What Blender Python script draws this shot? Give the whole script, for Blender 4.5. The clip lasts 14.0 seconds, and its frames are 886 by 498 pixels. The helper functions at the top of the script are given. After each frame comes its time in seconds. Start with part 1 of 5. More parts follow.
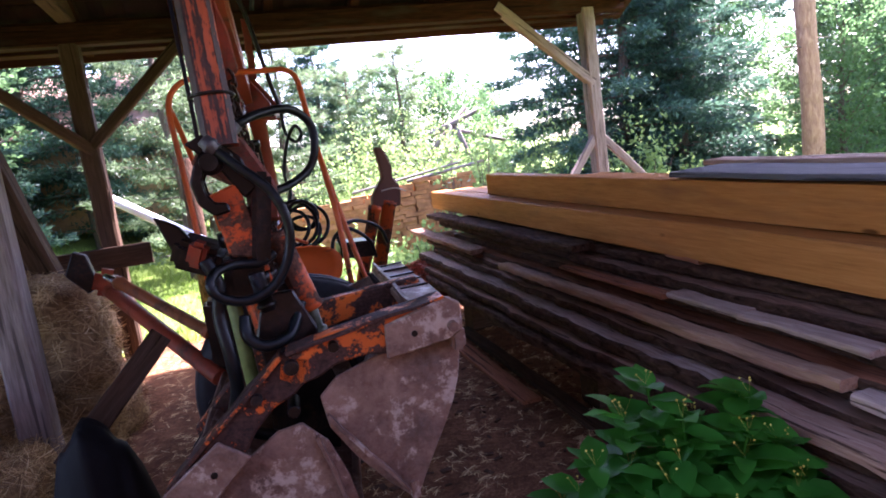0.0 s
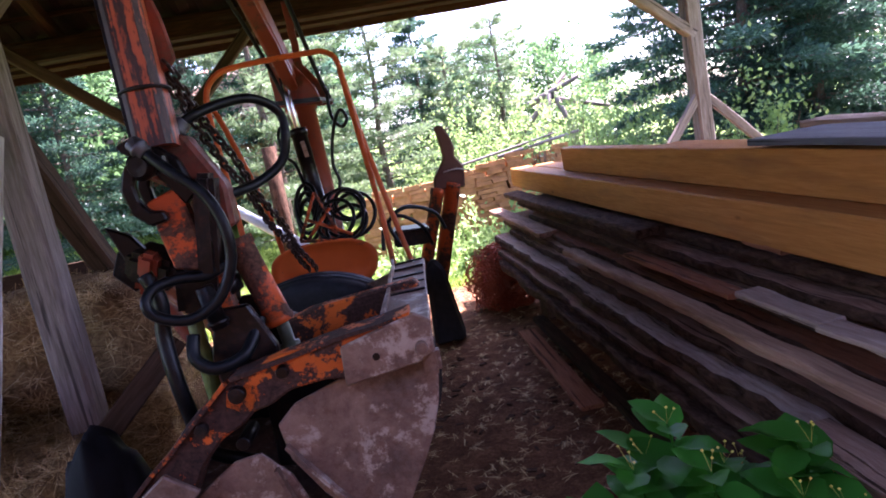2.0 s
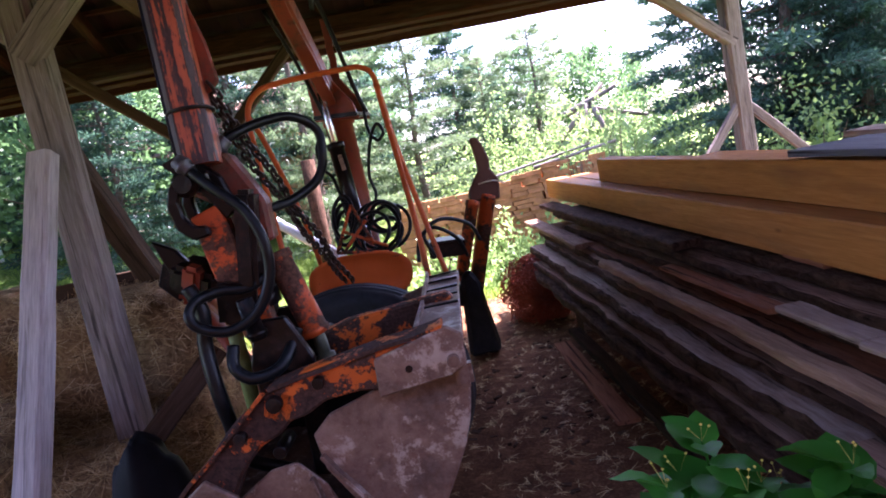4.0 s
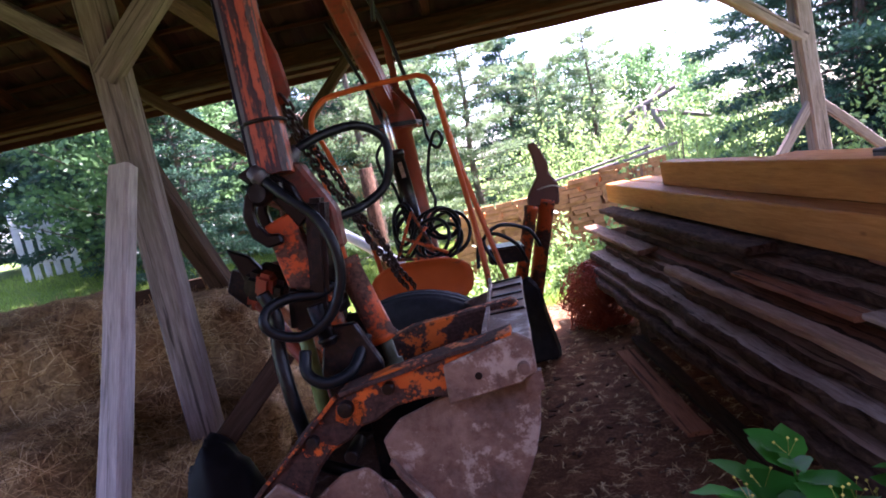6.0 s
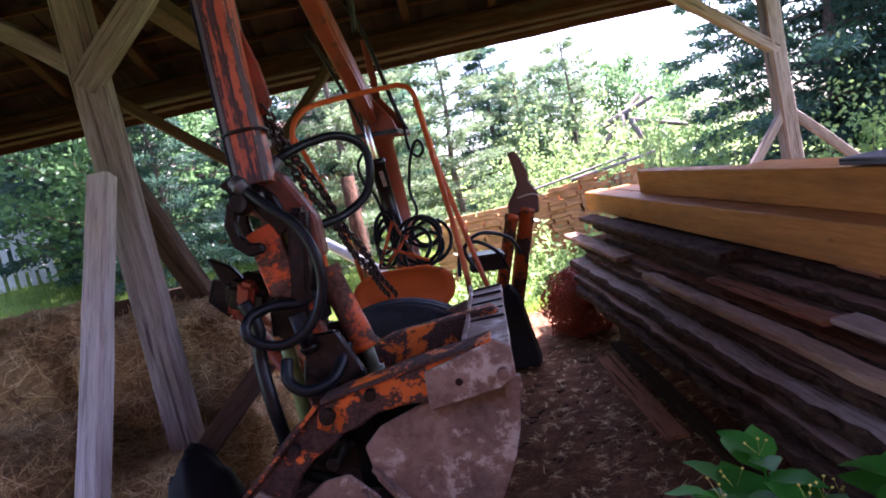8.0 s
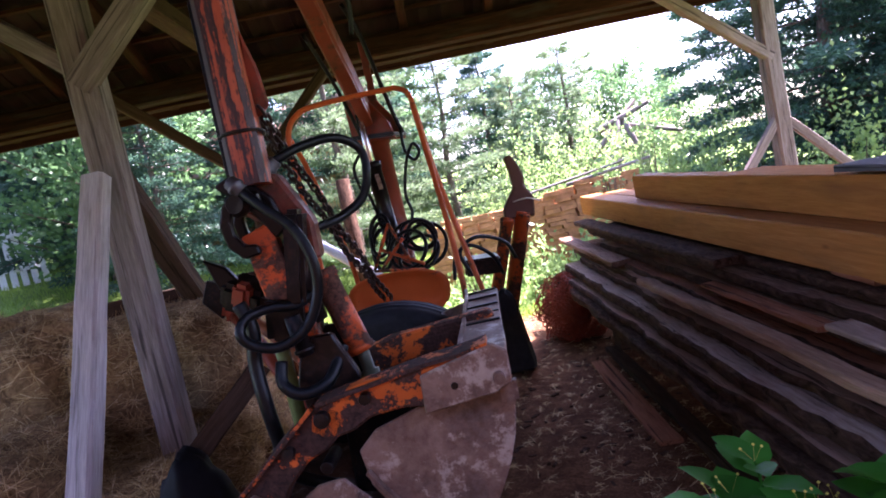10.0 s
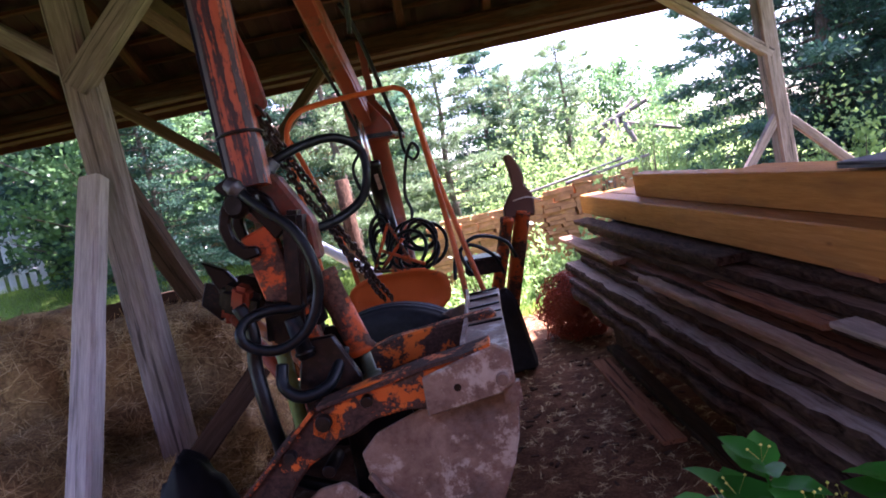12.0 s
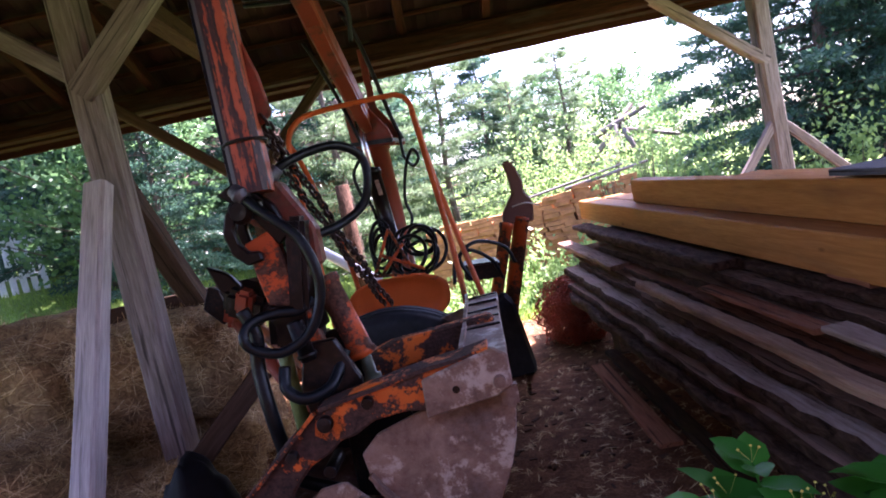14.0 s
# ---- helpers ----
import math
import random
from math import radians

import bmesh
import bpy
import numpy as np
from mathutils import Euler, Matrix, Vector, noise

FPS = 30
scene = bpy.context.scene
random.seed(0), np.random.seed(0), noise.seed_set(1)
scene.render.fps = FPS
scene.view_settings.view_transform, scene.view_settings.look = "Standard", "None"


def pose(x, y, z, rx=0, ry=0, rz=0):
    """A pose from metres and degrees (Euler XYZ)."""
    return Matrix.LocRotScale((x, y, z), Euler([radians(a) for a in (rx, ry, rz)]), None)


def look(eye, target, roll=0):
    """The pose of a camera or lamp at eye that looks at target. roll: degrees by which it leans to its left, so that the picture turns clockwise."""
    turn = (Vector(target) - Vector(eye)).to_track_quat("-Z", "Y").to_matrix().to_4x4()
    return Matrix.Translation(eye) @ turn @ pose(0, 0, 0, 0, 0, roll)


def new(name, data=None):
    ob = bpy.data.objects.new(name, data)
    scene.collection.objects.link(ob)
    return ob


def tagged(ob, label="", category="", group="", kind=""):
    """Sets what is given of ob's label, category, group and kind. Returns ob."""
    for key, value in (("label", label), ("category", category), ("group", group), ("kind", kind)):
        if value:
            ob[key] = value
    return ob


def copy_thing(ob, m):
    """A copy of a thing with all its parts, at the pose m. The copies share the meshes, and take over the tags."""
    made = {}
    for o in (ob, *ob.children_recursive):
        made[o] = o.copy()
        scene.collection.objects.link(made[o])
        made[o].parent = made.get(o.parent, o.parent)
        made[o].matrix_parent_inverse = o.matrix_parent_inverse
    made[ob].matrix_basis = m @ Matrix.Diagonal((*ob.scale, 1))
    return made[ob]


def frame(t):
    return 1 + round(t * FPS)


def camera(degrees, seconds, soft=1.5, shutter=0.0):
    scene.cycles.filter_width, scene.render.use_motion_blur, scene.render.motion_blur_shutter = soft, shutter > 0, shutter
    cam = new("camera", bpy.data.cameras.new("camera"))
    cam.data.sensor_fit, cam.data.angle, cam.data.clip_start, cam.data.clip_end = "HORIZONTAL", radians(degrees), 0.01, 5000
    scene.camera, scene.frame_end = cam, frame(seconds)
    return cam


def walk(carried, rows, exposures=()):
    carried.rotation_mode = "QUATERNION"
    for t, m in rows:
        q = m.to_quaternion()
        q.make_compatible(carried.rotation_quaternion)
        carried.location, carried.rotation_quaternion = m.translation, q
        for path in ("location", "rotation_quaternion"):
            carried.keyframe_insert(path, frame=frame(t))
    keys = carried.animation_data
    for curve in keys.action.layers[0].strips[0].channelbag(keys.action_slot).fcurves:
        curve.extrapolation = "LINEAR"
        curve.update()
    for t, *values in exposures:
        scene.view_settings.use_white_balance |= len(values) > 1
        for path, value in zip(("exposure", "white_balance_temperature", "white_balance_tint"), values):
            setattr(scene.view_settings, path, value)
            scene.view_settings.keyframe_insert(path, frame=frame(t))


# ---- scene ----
cam = camera(72.3, 14.0, soft=1.8)
PATH = [
    (0, (0.156, 0.171, 1.577), (0.033, 2.144, 1.278), -7.8),
    (0.5, (0.257, 0.353, 1.571), (0.096, 2.305, 1.164), -9.8),
    (1, (0.442, 0.492, 1.564), (0.063, 2.426, 1.223), -8.7),
    (1.5, (0.525, 0.532, 1.559), (-0.014, 2.436, 1.27), -10.5),
    (2, (0.563, 0.58, 1.546), (0.039, 2.483, 1.225), -11.1),
    (2.5, (0.599, 0.588, 1.553), (0.062, 2.496, 1.283), -10.9),
    (3, (0.615, 0.584, 1.56), (0.057, 2.486, 1.292), -13.1),
    (3.5, (0.617, 0.581, 1.559), (0.139, 2.502, 1.272), -13.0),
    (4, (0.583, 0.563, 1.559), (-0.05, 2.441, 1.293), -11.5),
    (4.2, (0.563, 0.556, 1.563), (-0.157, 2.405, 1.311), -11.6),
    (6.5, (0.541, 0.55, 1.567), (-0.251, 2.374, 1.359), -12.4),
    (7, (0.55, 0.541, 1.565), (-0.219, 2.374, 1.343), -12.6),
    (7.5, (0.556, 0.535, 1.566), (-0.199, 2.373, 1.343), -12.9),
    (8, (0.558, 0.528, 1.569), (-0.176, 2.378, 1.373), -12.5),
    (10.5, (0.55, 0.531, 1.57), (-0.162, 2.39, 1.38), -11.9),
    (11, (0.55, 0.536, 1.57), (-0.152, 2.397, 1.366), -12.1),
    (11.5, (0.542, 0.538, 1.573), (-0.185, 2.392, 1.386), -12.1),
    (12, (0.537, 0.546, 1.571), (-0.176, 2.405, 1.38), -12.4),
    (12.5, (0.54, 0.543, 1.572), (-0.168, 2.403, 1.375), -12.7),
    (13, (0.545, 0.53, 1.575), (-0.162, 2.394, 1.413), -12.7),
    (13.5, (0.548, 0.521, 1.576), (-0.157, 2.386, 1.417), -12.5),
    (14, (0.556, 0.505, 1.576), (-0.154, 2.366, 1.401), -12.3),
]
walk(cam, [(t, look(eye, target, roll)) for t, eye, target, roll in PATH], [(0, 3.58, 5800, 44), (0.5, 3.42, 5800, 44), (14, 3.44, 5750, 44)])

# ---- light ----
world = bpy.data.worlds.new("sky")
scene.world = world
world.use_nodes = True
SUN_TURN, SUN_HIGH = 36.0, 54.0   # degrees clockwise from +y, degrees above the ground
wn = world.node_tree
sky = wn.nodes.new("ShaderNodeTexSky")
sky.sky_type = "NISHITA"
sky.sun_disc = False
sky.sun_elevation, sky.sun_rotation = radians(SUN_HIGH), radians(SUN_TURN)
sky.air_density, sky.dust_density = 1.0, 2.5
wn.nodes["Background"].inputs["Strength"].default_value = 0.12
wn.links.new(sky.outputs[0], wn.nodes["Background"].inputs["Color"])
sun_data = bpy.data.lights.new("sun", "SUN")
sun_data.energy, sun_data.angle, sun_data.color = 5.0, radians(0.6), (1.0, 0.93, 0.82)
sun = new("sun", sun_data)
sa, se = radians(SUN_TURN), radians(SUN_HIGH)
sun_way = Vector((math.sin(sa) * math.cos(se), math.cos(sa) * math.cos(se), math.sin(se)))
sun.matrix_world = look(tuple(sun_way * 40), (0, 0, 0))

# ---- materials ----
def material(name, build):
    m = bpy.data.materials.new(name)
    m.use_nodes = True
    nt = m.node_tree
    b = nt.nodes["Principled BSDF"]

    def node(kind, **inputs):
        n = nt.nodes.new(kind)
        for k, v in inputs.items():
            key = k.replace("_", " ")
            if isinstance(v, bpy.types.NodeSocket):
                nt.links.new(v, n.inputs[key])
            else:
                n.inputs[key].default_value = v
        return n

    def coords(scale=(1, 1, 1), shift=True):
        tc = nt.nodes.new("ShaderNodeTexCoord")
        mp = nt.nodes.new("ShaderNodeMapping")
        nt.links.new(tc.outputs["Object"], mp.inputs["Vector"])
        mp.inputs["Scale"].default_value = scale
        if shift:
            info = nt.nodes.new("ShaderNodeObjectInfo")
            mul = nt.nodes.new("ShaderNodeMath")
            mul.operation = "MULTIPLY"
            nt.links.new(info.outputs["Random"], mul.inputs[0])
            mul.inputs[1].default_value = 37.0
            nt.links.new(mul.outputs[0], mp.inputs["Location"])
        return mp.outputs[0]

    def noise_tex(vec, scale, detail=6.0, rough=0.6, distort=0.0):
        n = node("ShaderNodeTexNoise", Vector=vec, Scale=scale, Detail=detail, Roughness=rough, Distortion=distort)
        return n.outputs["Fac"]

    def ramp(fac, stops, hard=False):
        r = nt.nodes.new("ShaderNodeValToRGB")
        if hard:
            r.color_ramp.interpolation = "EASE"
        while len(r.color_ramp.elements) < len(stops):
            r.color_ramp.elements.new(0.5)
        for e, (p, c) in zip(r.color_ramp.elements, stops):
            e.position = p
            e.color = (*c, 1) if isinstance(c, tuple) else (c, c, c, 1)
        nt.links.new(fac, r.inputs[0])
        return r.outputs[0]

    def mix(fac, a, c, blend="MIX"):
        n = nt.nodes.new("ShaderNodeMix")
        n.data_type, n.blend_type = "RGBA", blend
        for sock, v in ((n.inputs[0], fac), (n.inputs[6], a), (n.inputs[7], c)):
            if isinstance(v, bpy.types.NodeSocket):
                nt.links.new(v, sock)
            else:
                sock.default_value = (*v, 1) if isinstance(v, tuple) else v
        return n.outputs[2]

    def bump(height, strength=0.3, distance=0.01):
        n = node("ShaderNodeBump", Height=height, Strength=strength, Distance=distance)
        nt.links.new(n.outputs[0], b.inputs["Normal"])

    def put_in(key, v):
        if isinstance(v, bpy.types.NodeSocket):
            nt.links.new(v, b.inputs[key])
        else:
            b.inputs[key].default_value = (*v, 1) if isinstance(v, tuple) else v

    class K:
        pass
    k = K()
    k.nt, k.b, k.node, k.coords, k.noise, k.ramp, k.mix, k.bump, k.put = nt, b, node, coords, noise_tex, ramp, mix, bump, put_in
    k.island = lambda: nt.nodes.new("ShaderNodeNewGeometry").outputs["Random Per Island"]
    k.rand = lambda: nt.nodes.new("ShaderNodeObjectInfo").outputs["Random"]
    build(k)
    return m


def wood(name, dark, mid, light, rough=0.8, stain=(0.05, 0.04, 0.035), stain_at=(0.55, 0.75), depth=0.5, vary=0.35, cracks=0.8, knots=0.0):
    def build(k):
        v = k.coords((1.2, 14, 14))
        g = k.noise(v, 3.0, 8, 0.65, 0.6)
        fine = k.noise(k.coords((4, 90, 90)), 2.0, 4, 0.6)
        blot = k.noise(k.coords((0.9, 5, 5)), 1.6, 5, 0.6)
        c = k.ramp(g, [(0.28, dark), (0.5, mid), (0.74, light)])
        c = k.mix(0.35, c, k.ramp(fine, [(0.3, dark), (0.7, light)]))
        c = k.mix(k.ramp(blot, [(stain_at[0], 0.0), (stain_at[1], 0.85)]), c, stain)
        c = k.mix(vary, c, k.ramp(k.rand(), [(0.0, dark), (0.5, mid), (1.0, light)]))
        crack = k.ramp(k.noise(k.coords((0.55, 26, 26)), 1.7, 5, 0.62, 0.25), [(0.36, 1.0), (0.42, 0.0)])
        c = k.mix(k.mix(1.0, crack, (cracks, cracks, cracks), "MULTIPLY"), c, tuple(x * 0.25 for x in dark))
        if knots:
            spots = k.node("ShaderNodeTexVoronoi", Vector=k.coords((1.6, 4.2, 4.2)), Scale=1.5, Randomness=1.0).outputs["Distance"]
            c = k.mix(k.ramp(spots, [(0.05, knots), (0.1, 0.0)]), c, tuple(x * 0.3 for x in dark))
        k.put("Base Color", c)
        k.put("Roughness", rough)
        k.put("Specular IOR Level", 0.1)
        mixh = k.mix(0.5, k.mix(0.5, g, fine), k.mix(1.0, (1.0, 1.0, 1.0), crack, "SUBTRACT"))
        k.bump(mixh, depth, 0.012)
    return material(name, build)


GREY_WOOD = wood("weathered_grey_wood", (0.09, 0.07, 0.06), (0.21, 0.172, 0.152), (0.4, 0.35, 0.32), stain=(0.085, 0.055, 0.038), stain_at=(0.5, 0.8), vary=0.1, cracks=0.7, knots=0.6)
# paler copy of the grey wood, daylight from the left put into its colour
PROP_WOOD = wood("daylit_grey_wood", (0.22, 0.19, 0.18), (0.46, 0.42, 0.41), (0.68, 0.65, 0.64), stain=(0.2, 0.15, 0.12), stain_at=(0.6, 0.85), vary=0.1, cracks=0.45)
# old brown wood with the shed's inner shade mixed into its browns
DARK_WOOD = wood("shaded_old_brown_wood", (0.015, 0.008, 0.005), (0.048, 0.027, 0.017), (0.115, 0.07, 0.044), vary=0.3)
# roof timber browns sunk almost to black to carry the under-roof shade
EAVE_WOOD = wood("shaded_roof_timber", (0.006, 0.0022, 0.001), (0.027, 0.009, 0.0036), (0.085, 0.03, 0.0115), vary=0.3)
FRESH_WOOD = wood("fresh_sawn_spruce", (0.30, 0.11, 0.022), (0.45, 0.185, 0.042), (0.56, 0.26, 0.075), rough=0.65,
                  stain=(0.22, 0.1, 0.04), stain_at=(0.54, 0.8), depth=0.15, vary=0.1, cracks=0.12, knots=0.9)
PLANK_WOOD = wood("weathered_plank", (0.06, 0.028, 0.017), (0.3, 0.165, 0.105), (0.62, 0.43, 0.32), stain=(0.05, 0.023, 0.014), stain_at=(0.5, 0.68), vary=0.35, depth=0.8)
PLANK_RED = wood("reddish_plank", (0.11, 0.038, 0.018), (0.29, 0.11, 0.052), (0.44, 0.2, 0.11), vary=0.25, depth=0.8)
PLANK_PALE = wood("pale_plank", (0.17, 0.105, 0.075), (0.4, 0.29, 0.225), (0.66, 0.53, 0.44), vary=0.2, stain_at=(0.56, 0.78), depth=0.8)
PLANK_WARM = wood("sawn_brown_batten", (0.16, 0.085, 0.05), (0.36, 0.21, 0.13), (0.52, 0.34, 0.225), vary=0.1, cracks=0.4)
GREY_BOARD = wood("dark_grey_board", (0.07, 0.075, 0.085), (0.12, 0.125, 0.14), (0.19, 0.2, 0.215), vary=0.1, stain_at=(0.8, 0.95))


def bark_build(k, a=(0.018, 0.0095, 0.006), c=(0.17, 0.095, 0.062)):
    v = k.coords((3, 9, 9))
    n = k.noise(v, 3.5, 8, 0.7, 0.8)
    k.put("Base Color", k.ramp(n, [(0.32, a), (0.55, tuple((x + y) / 2 for x, y in zip(a, c))), (0.75, c)]))
    k.put("Roughness", 0.95)
    k.put("Specular IOR Level", 0.1)
    k.bump(n, 1.0, 0.03)


BARK = material("bark", bark_build)


def trunk_build(k, a, c):
    v = k.coords((9, 9, 2.2))
    n = k.noise(v, 2.5, 8, 0.7, 0.8)
    k.put("Base Color", k.ramp(n, [(0.32, a), (0.72, c)]))
    k.put("Roughness", 0.95)
    k.bump(n, 1.0, 0.04)


TRUNK = material("dark_trunk_bark", lambda k: trunk_build(k, (0.05, 0.035, 0.025), (0.2, 0.15, 0.11)))
PINE_BARK = material("orange_pine_bark", lambda k: trunk_build(k, (0.22, 0.11, 0.06), (0.55, 0.33, 0.2)))


def paint(name, colour, wear_at=0.52, soft=0.05, rust=(0.055, 0.03, 0.022), rust2=(0.16, 0.075, 0.045), scale=5.0, gloss=0.42):
    """Chipped paint over dark rusty steel."""
    def build(k):
        v = k.coords()
        big = k.noise(v, scale, 7, 0.68, 0.3)
        small = k.noise(v, scale * 9, 5, 0.7)
        m = k.mix(0.25, big, small)
        mask = k.ramp(m, [(wear_at - soft, 0.0), (wear_at + soft, 1.0)])
        steel = k.ramp(small, [(0.35, rust), (0.7, rust2)])
        tone = k.mix(k.ramp(k.noise(v, 2.2, 4, 0.6), [(0.35, 0.0), (0.7, 0.7)]), colour, tuple(x * 0.55 for x in colour))
        k.put("Base Color", k.mix(mask, tone, steel))
        k.put("Roughness", k.ramp(mask, [(0.0, gloss), (1.0, 0.8)]))
        k.put("Specular IOR Level", 0.25)
        k.bump(k.mix(0.5, mask, small), 0.35, 0.004)
    return material(name, build)


ORANGE = paint("worn_orange_paint", (0.62, 0.105, 0.02), 0.505, 0.022, rust=(0.025, 0.014, 0.012), scale=6.0)
ORANGE_DULL = paint("dull_orange_paint", (0.29, 0.055, 0.024), 0.56, 0.06, scale=6.0)
ORANGE_CLEAN = paint("orange_paint", (0.62, 0.115, 0.02), 0.62, 0.03, scale=9.0)
DARK_STEEL = paint("greasy_dark_steel", (0.005, 0.0045, 0.005), 0.58, 0.06, rust=(0.008, 0.006, 0.006), rust2=(0.05, 0.024, 0.015), gloss=0.28)
CHIPPED = paint("chipped_orange_rust", (0.68, 0.14, 0.02), 0.475, 0.014, rust=(0.022, 0.012, 0.01), rust2=(0.1, 0.05, 0.038), scale=8.0)
RUSTED = paint("rust_with_orange_remains", (0.66, 0.13, 0.02), 0.45, 0.014, rust=(0.018, 0.01, 0.009), rust2=(0.08, 0.038, 0.028), scale=5.5)


def boom_build(k):
    """Orange paint with long dark streaks of grease down the arm."""
    v = k.coords((0.35, 24, 24))
    streak = k.noise(v, 1.1, 4, 0.55, 0.1)
    chips = k.noise(k.coords((6, 16, 16)), 3.0, 7, 0.7)
    m = k.ramp(k.mix(0.3, streak, chips), [(0.475, 0.0), (0.51, 1.0)])
    base = k.ramp(k.noise(k.coords((1, 4, 4)), 3.0, 4), [(0.3, (0.36, 0.07, 0.028)), (0.7, (0.58, 0.135, 0.055))])
    k.put("Base Color", k.mix(m, base, k.ramp(chips, [(0.35, (0.016, 0.011, 0.013)), (0.7, (0.085, 0.04, 0.036))])))
    k.put("Roughness", 0.55)
    k.bump(m, 0.25, 0.003)


BOOM = material("grease_streaked_orange_paint", boom_build)


def shell_build(k):
    v = k.coords()
    big = k.noise(v, 4.5, 8, 0.7, 0.4)
    fine = k.noise(v, 40, 6, 0.75)
    blotch = k.noise(v, 9, 7, 0.72, 0.15)
    c = k.ramp(big, [(0.36, (0.06, 0.024, 0.013)), (0.5, (0.165, 0.08, 0.048)), (0.62, (0.28, 0.17, 0.115))])
    c = k.mix(k.ramp(blotch, [(0.55, 0.0), (0.62, 0.9)]), c, (0.55, 0.46, 0.385))
    c = k.mix(k.ramp(k.noise(v, 6, 5, 0.6, 0.2), [(0.6, 0.0), (0.7, 0.6)]), c, (0.2, 0.08, 0.04))
    c = k.mix(0.3, c, k.ramp(fine, [(0.3, (0.1, 0.062, 0.048)), (0.7, (0.4, 0.33, 0.29))]))
    k.put("Base Color", c)
    k.put("Metallic", 0.2)
    k.put("Roughness", k.ramp(blotch, [(0.4, 0.65), (0.7, 0.42)]))
    k.bump(k.mix(0.5, blotch, fine), 0.3, 0.006)


SHELL = material("worn_bare_steel", shell_build)


def plain(name, colour, rough=0.6, metal=0.0, vary=0.25, scale=20.0, bumpy=0.15):
    def build(k):
        n = k.noise(k.coords(), scale, 6, 0.65)
        k.put("Base Color", k.ramp(n, [(0.3, tuple(x * (1 - vary) for x in colour)), (0.7, tuple(min(1, x * (1 + vary)) for x in colour))]))
        k.put("Roughness", rough)
        k.put("Metallic", metal)
        k.put("Specular IOR Level", 0.5 if metal else 0.22)
        k.bump(n, bumpy, 0.004)
    return material(name, build)


HOSE = plain("black_rubber_hose", (0.006, 0.008, 0.0095), 0.38, 0, 0.4, 30)
TYRE = plain("dusty_tyre_rubber", (0.017, 0.019, 0.023), 0.6, 0, 0.45, 14, 0.3)
CHROME = plain("bright_cylinder_rod", (0.75, 0.75, 0.74), 0.22, 1.0, 0.05)
# galvanised metal coloured near-white to stand in for sun on the pipe
WHITE_PIPE = plain("sun_white_galvanised_pipe", (0.88, 0.88, 0.88), 0.35, 0.15, 0.04)
ZINC = plain("dull_zinc_fitting", (0.12, 0.12, 0.125), 0.55, 0.7, 0.3)
CHAIN_STEEL = plain("rusty_chain_steel", (0.045, 0.026, 0.02), 0.5, 0.4, 0.5, 60)
BLACK_SHEET = plain("black_plastic_sheet", (0.004, 0.0045, 0.006), 0.75, 0, 0.4, 8, 0.4)
GREASY_GREEN = plain("greasy_green_steel", (0.06, 0.065, 0.035), 0.45, 0.3, 0.4)
GREEN_PAINT = plain("pale_green_paint", (0.13, 0.17, 0.05), 0.5, 0, 0.25)
WHITE_PAINT = plain("white_fence_paint", (0.78, 0.78, 0.76), 0.6, 0, 0.1)
PLASTER = plain("ochre_plaster", (0.48, 0.27, 0.14), 0.9, 0, 0.2, 6)
# tile colour far below clay: the shade under the roof is put into it
ROOF_TILE = plain("shaded_old_clay_tile", (0.02, 0.009, 0.006), 0.85, 0, 0.35, 5)
PANE = plain("dark_window_pane", (0.03, 0.035, 0.04), 0.08, 0, 0.1)
NET = plain("rust_red_wire_net", (0.36, 0.07, 0.03), 0.7, 0.1, 0.35, 30)
TWINE = plain("pale_twine", (0.6, 0.56, 0.47), 0.8, 0, 0.1)


def straw_build(k):
    t = k.island()
    k.put("Base Color", k.ramp(t, [(0.0, (0.1, 0.052, 0.02)), (0.4, (0.4, 0.25, 0.1)), (0.8, (0.66, 0.46, 0.21)), (1.0, (0.82, 0.65, 0.36))]))
    k.put("Roughness", 0.75)


STRAW = material("dry_straw", straw_build)


def hay_build(k):
    v = k.coords((1, 1, 1))
    n = k.noise(v, 14, 8, 0.75, 1.5)
    n2 = k.noise(v, 3.5, 5, 0.6)
    c = k.ramp(n, [(0.3, (0.06, 0.032, 0.013)), (0.5, (0.36, 0.22, 0.09)), (0.7, (0.64, 0.44, 0.2))])
    k.put("Base Color", k.mix(k.ramp(n2, [(0.4, 0.0), (0.7, 0.5)]), c, (0.1, 0.065, 0.035)))
    k.put("Roughness", 0.95)
    k.bump(n, 1.0, 0.03)


HAY = material("pressed_hay", hay_build)


def ground_build(k):
    v = k.coords(shift=False)
    n = k.noise(v, 6, 9, 0.7)
    fine = k.noise(v, 45, 6, 0.75, 1.0)
    dirt = k.ramp(k.mix(0.5, n, fine), [(0.34, (0.035, 0.014, 0.006)), (0.5, (0.13, 0.054, 0.024)), (0.66, (0.3, 0.15, 0.072))])
    grass = k.ramp(k.mix(0.6, k.noise(v, 1.2, 6), fine), [(0.3, (0.07, 0.12, 0.02)), (0.7, (0.17, 0.25, 0.05))])
    at = k.nt.nodes.new("ShaderNodeAttribute")
    at.attribute_name = "grass"
    edge = k.mix(0.35, at.outputs["Fac"], n)
    k.put("Base Color", k.mix(k.ramp(edge, [(0.42, 0.0), (0.56, 1.0)]), dirt, grass))
    k.put("Roughness", 0.95)
    k.put("Specular IOR Level", 0.15)
    k.bump(k.mix(0.5, n, fine), 0.8, 0.03)


GROUND = material("trodden_dirt_and_grass", ground_build)


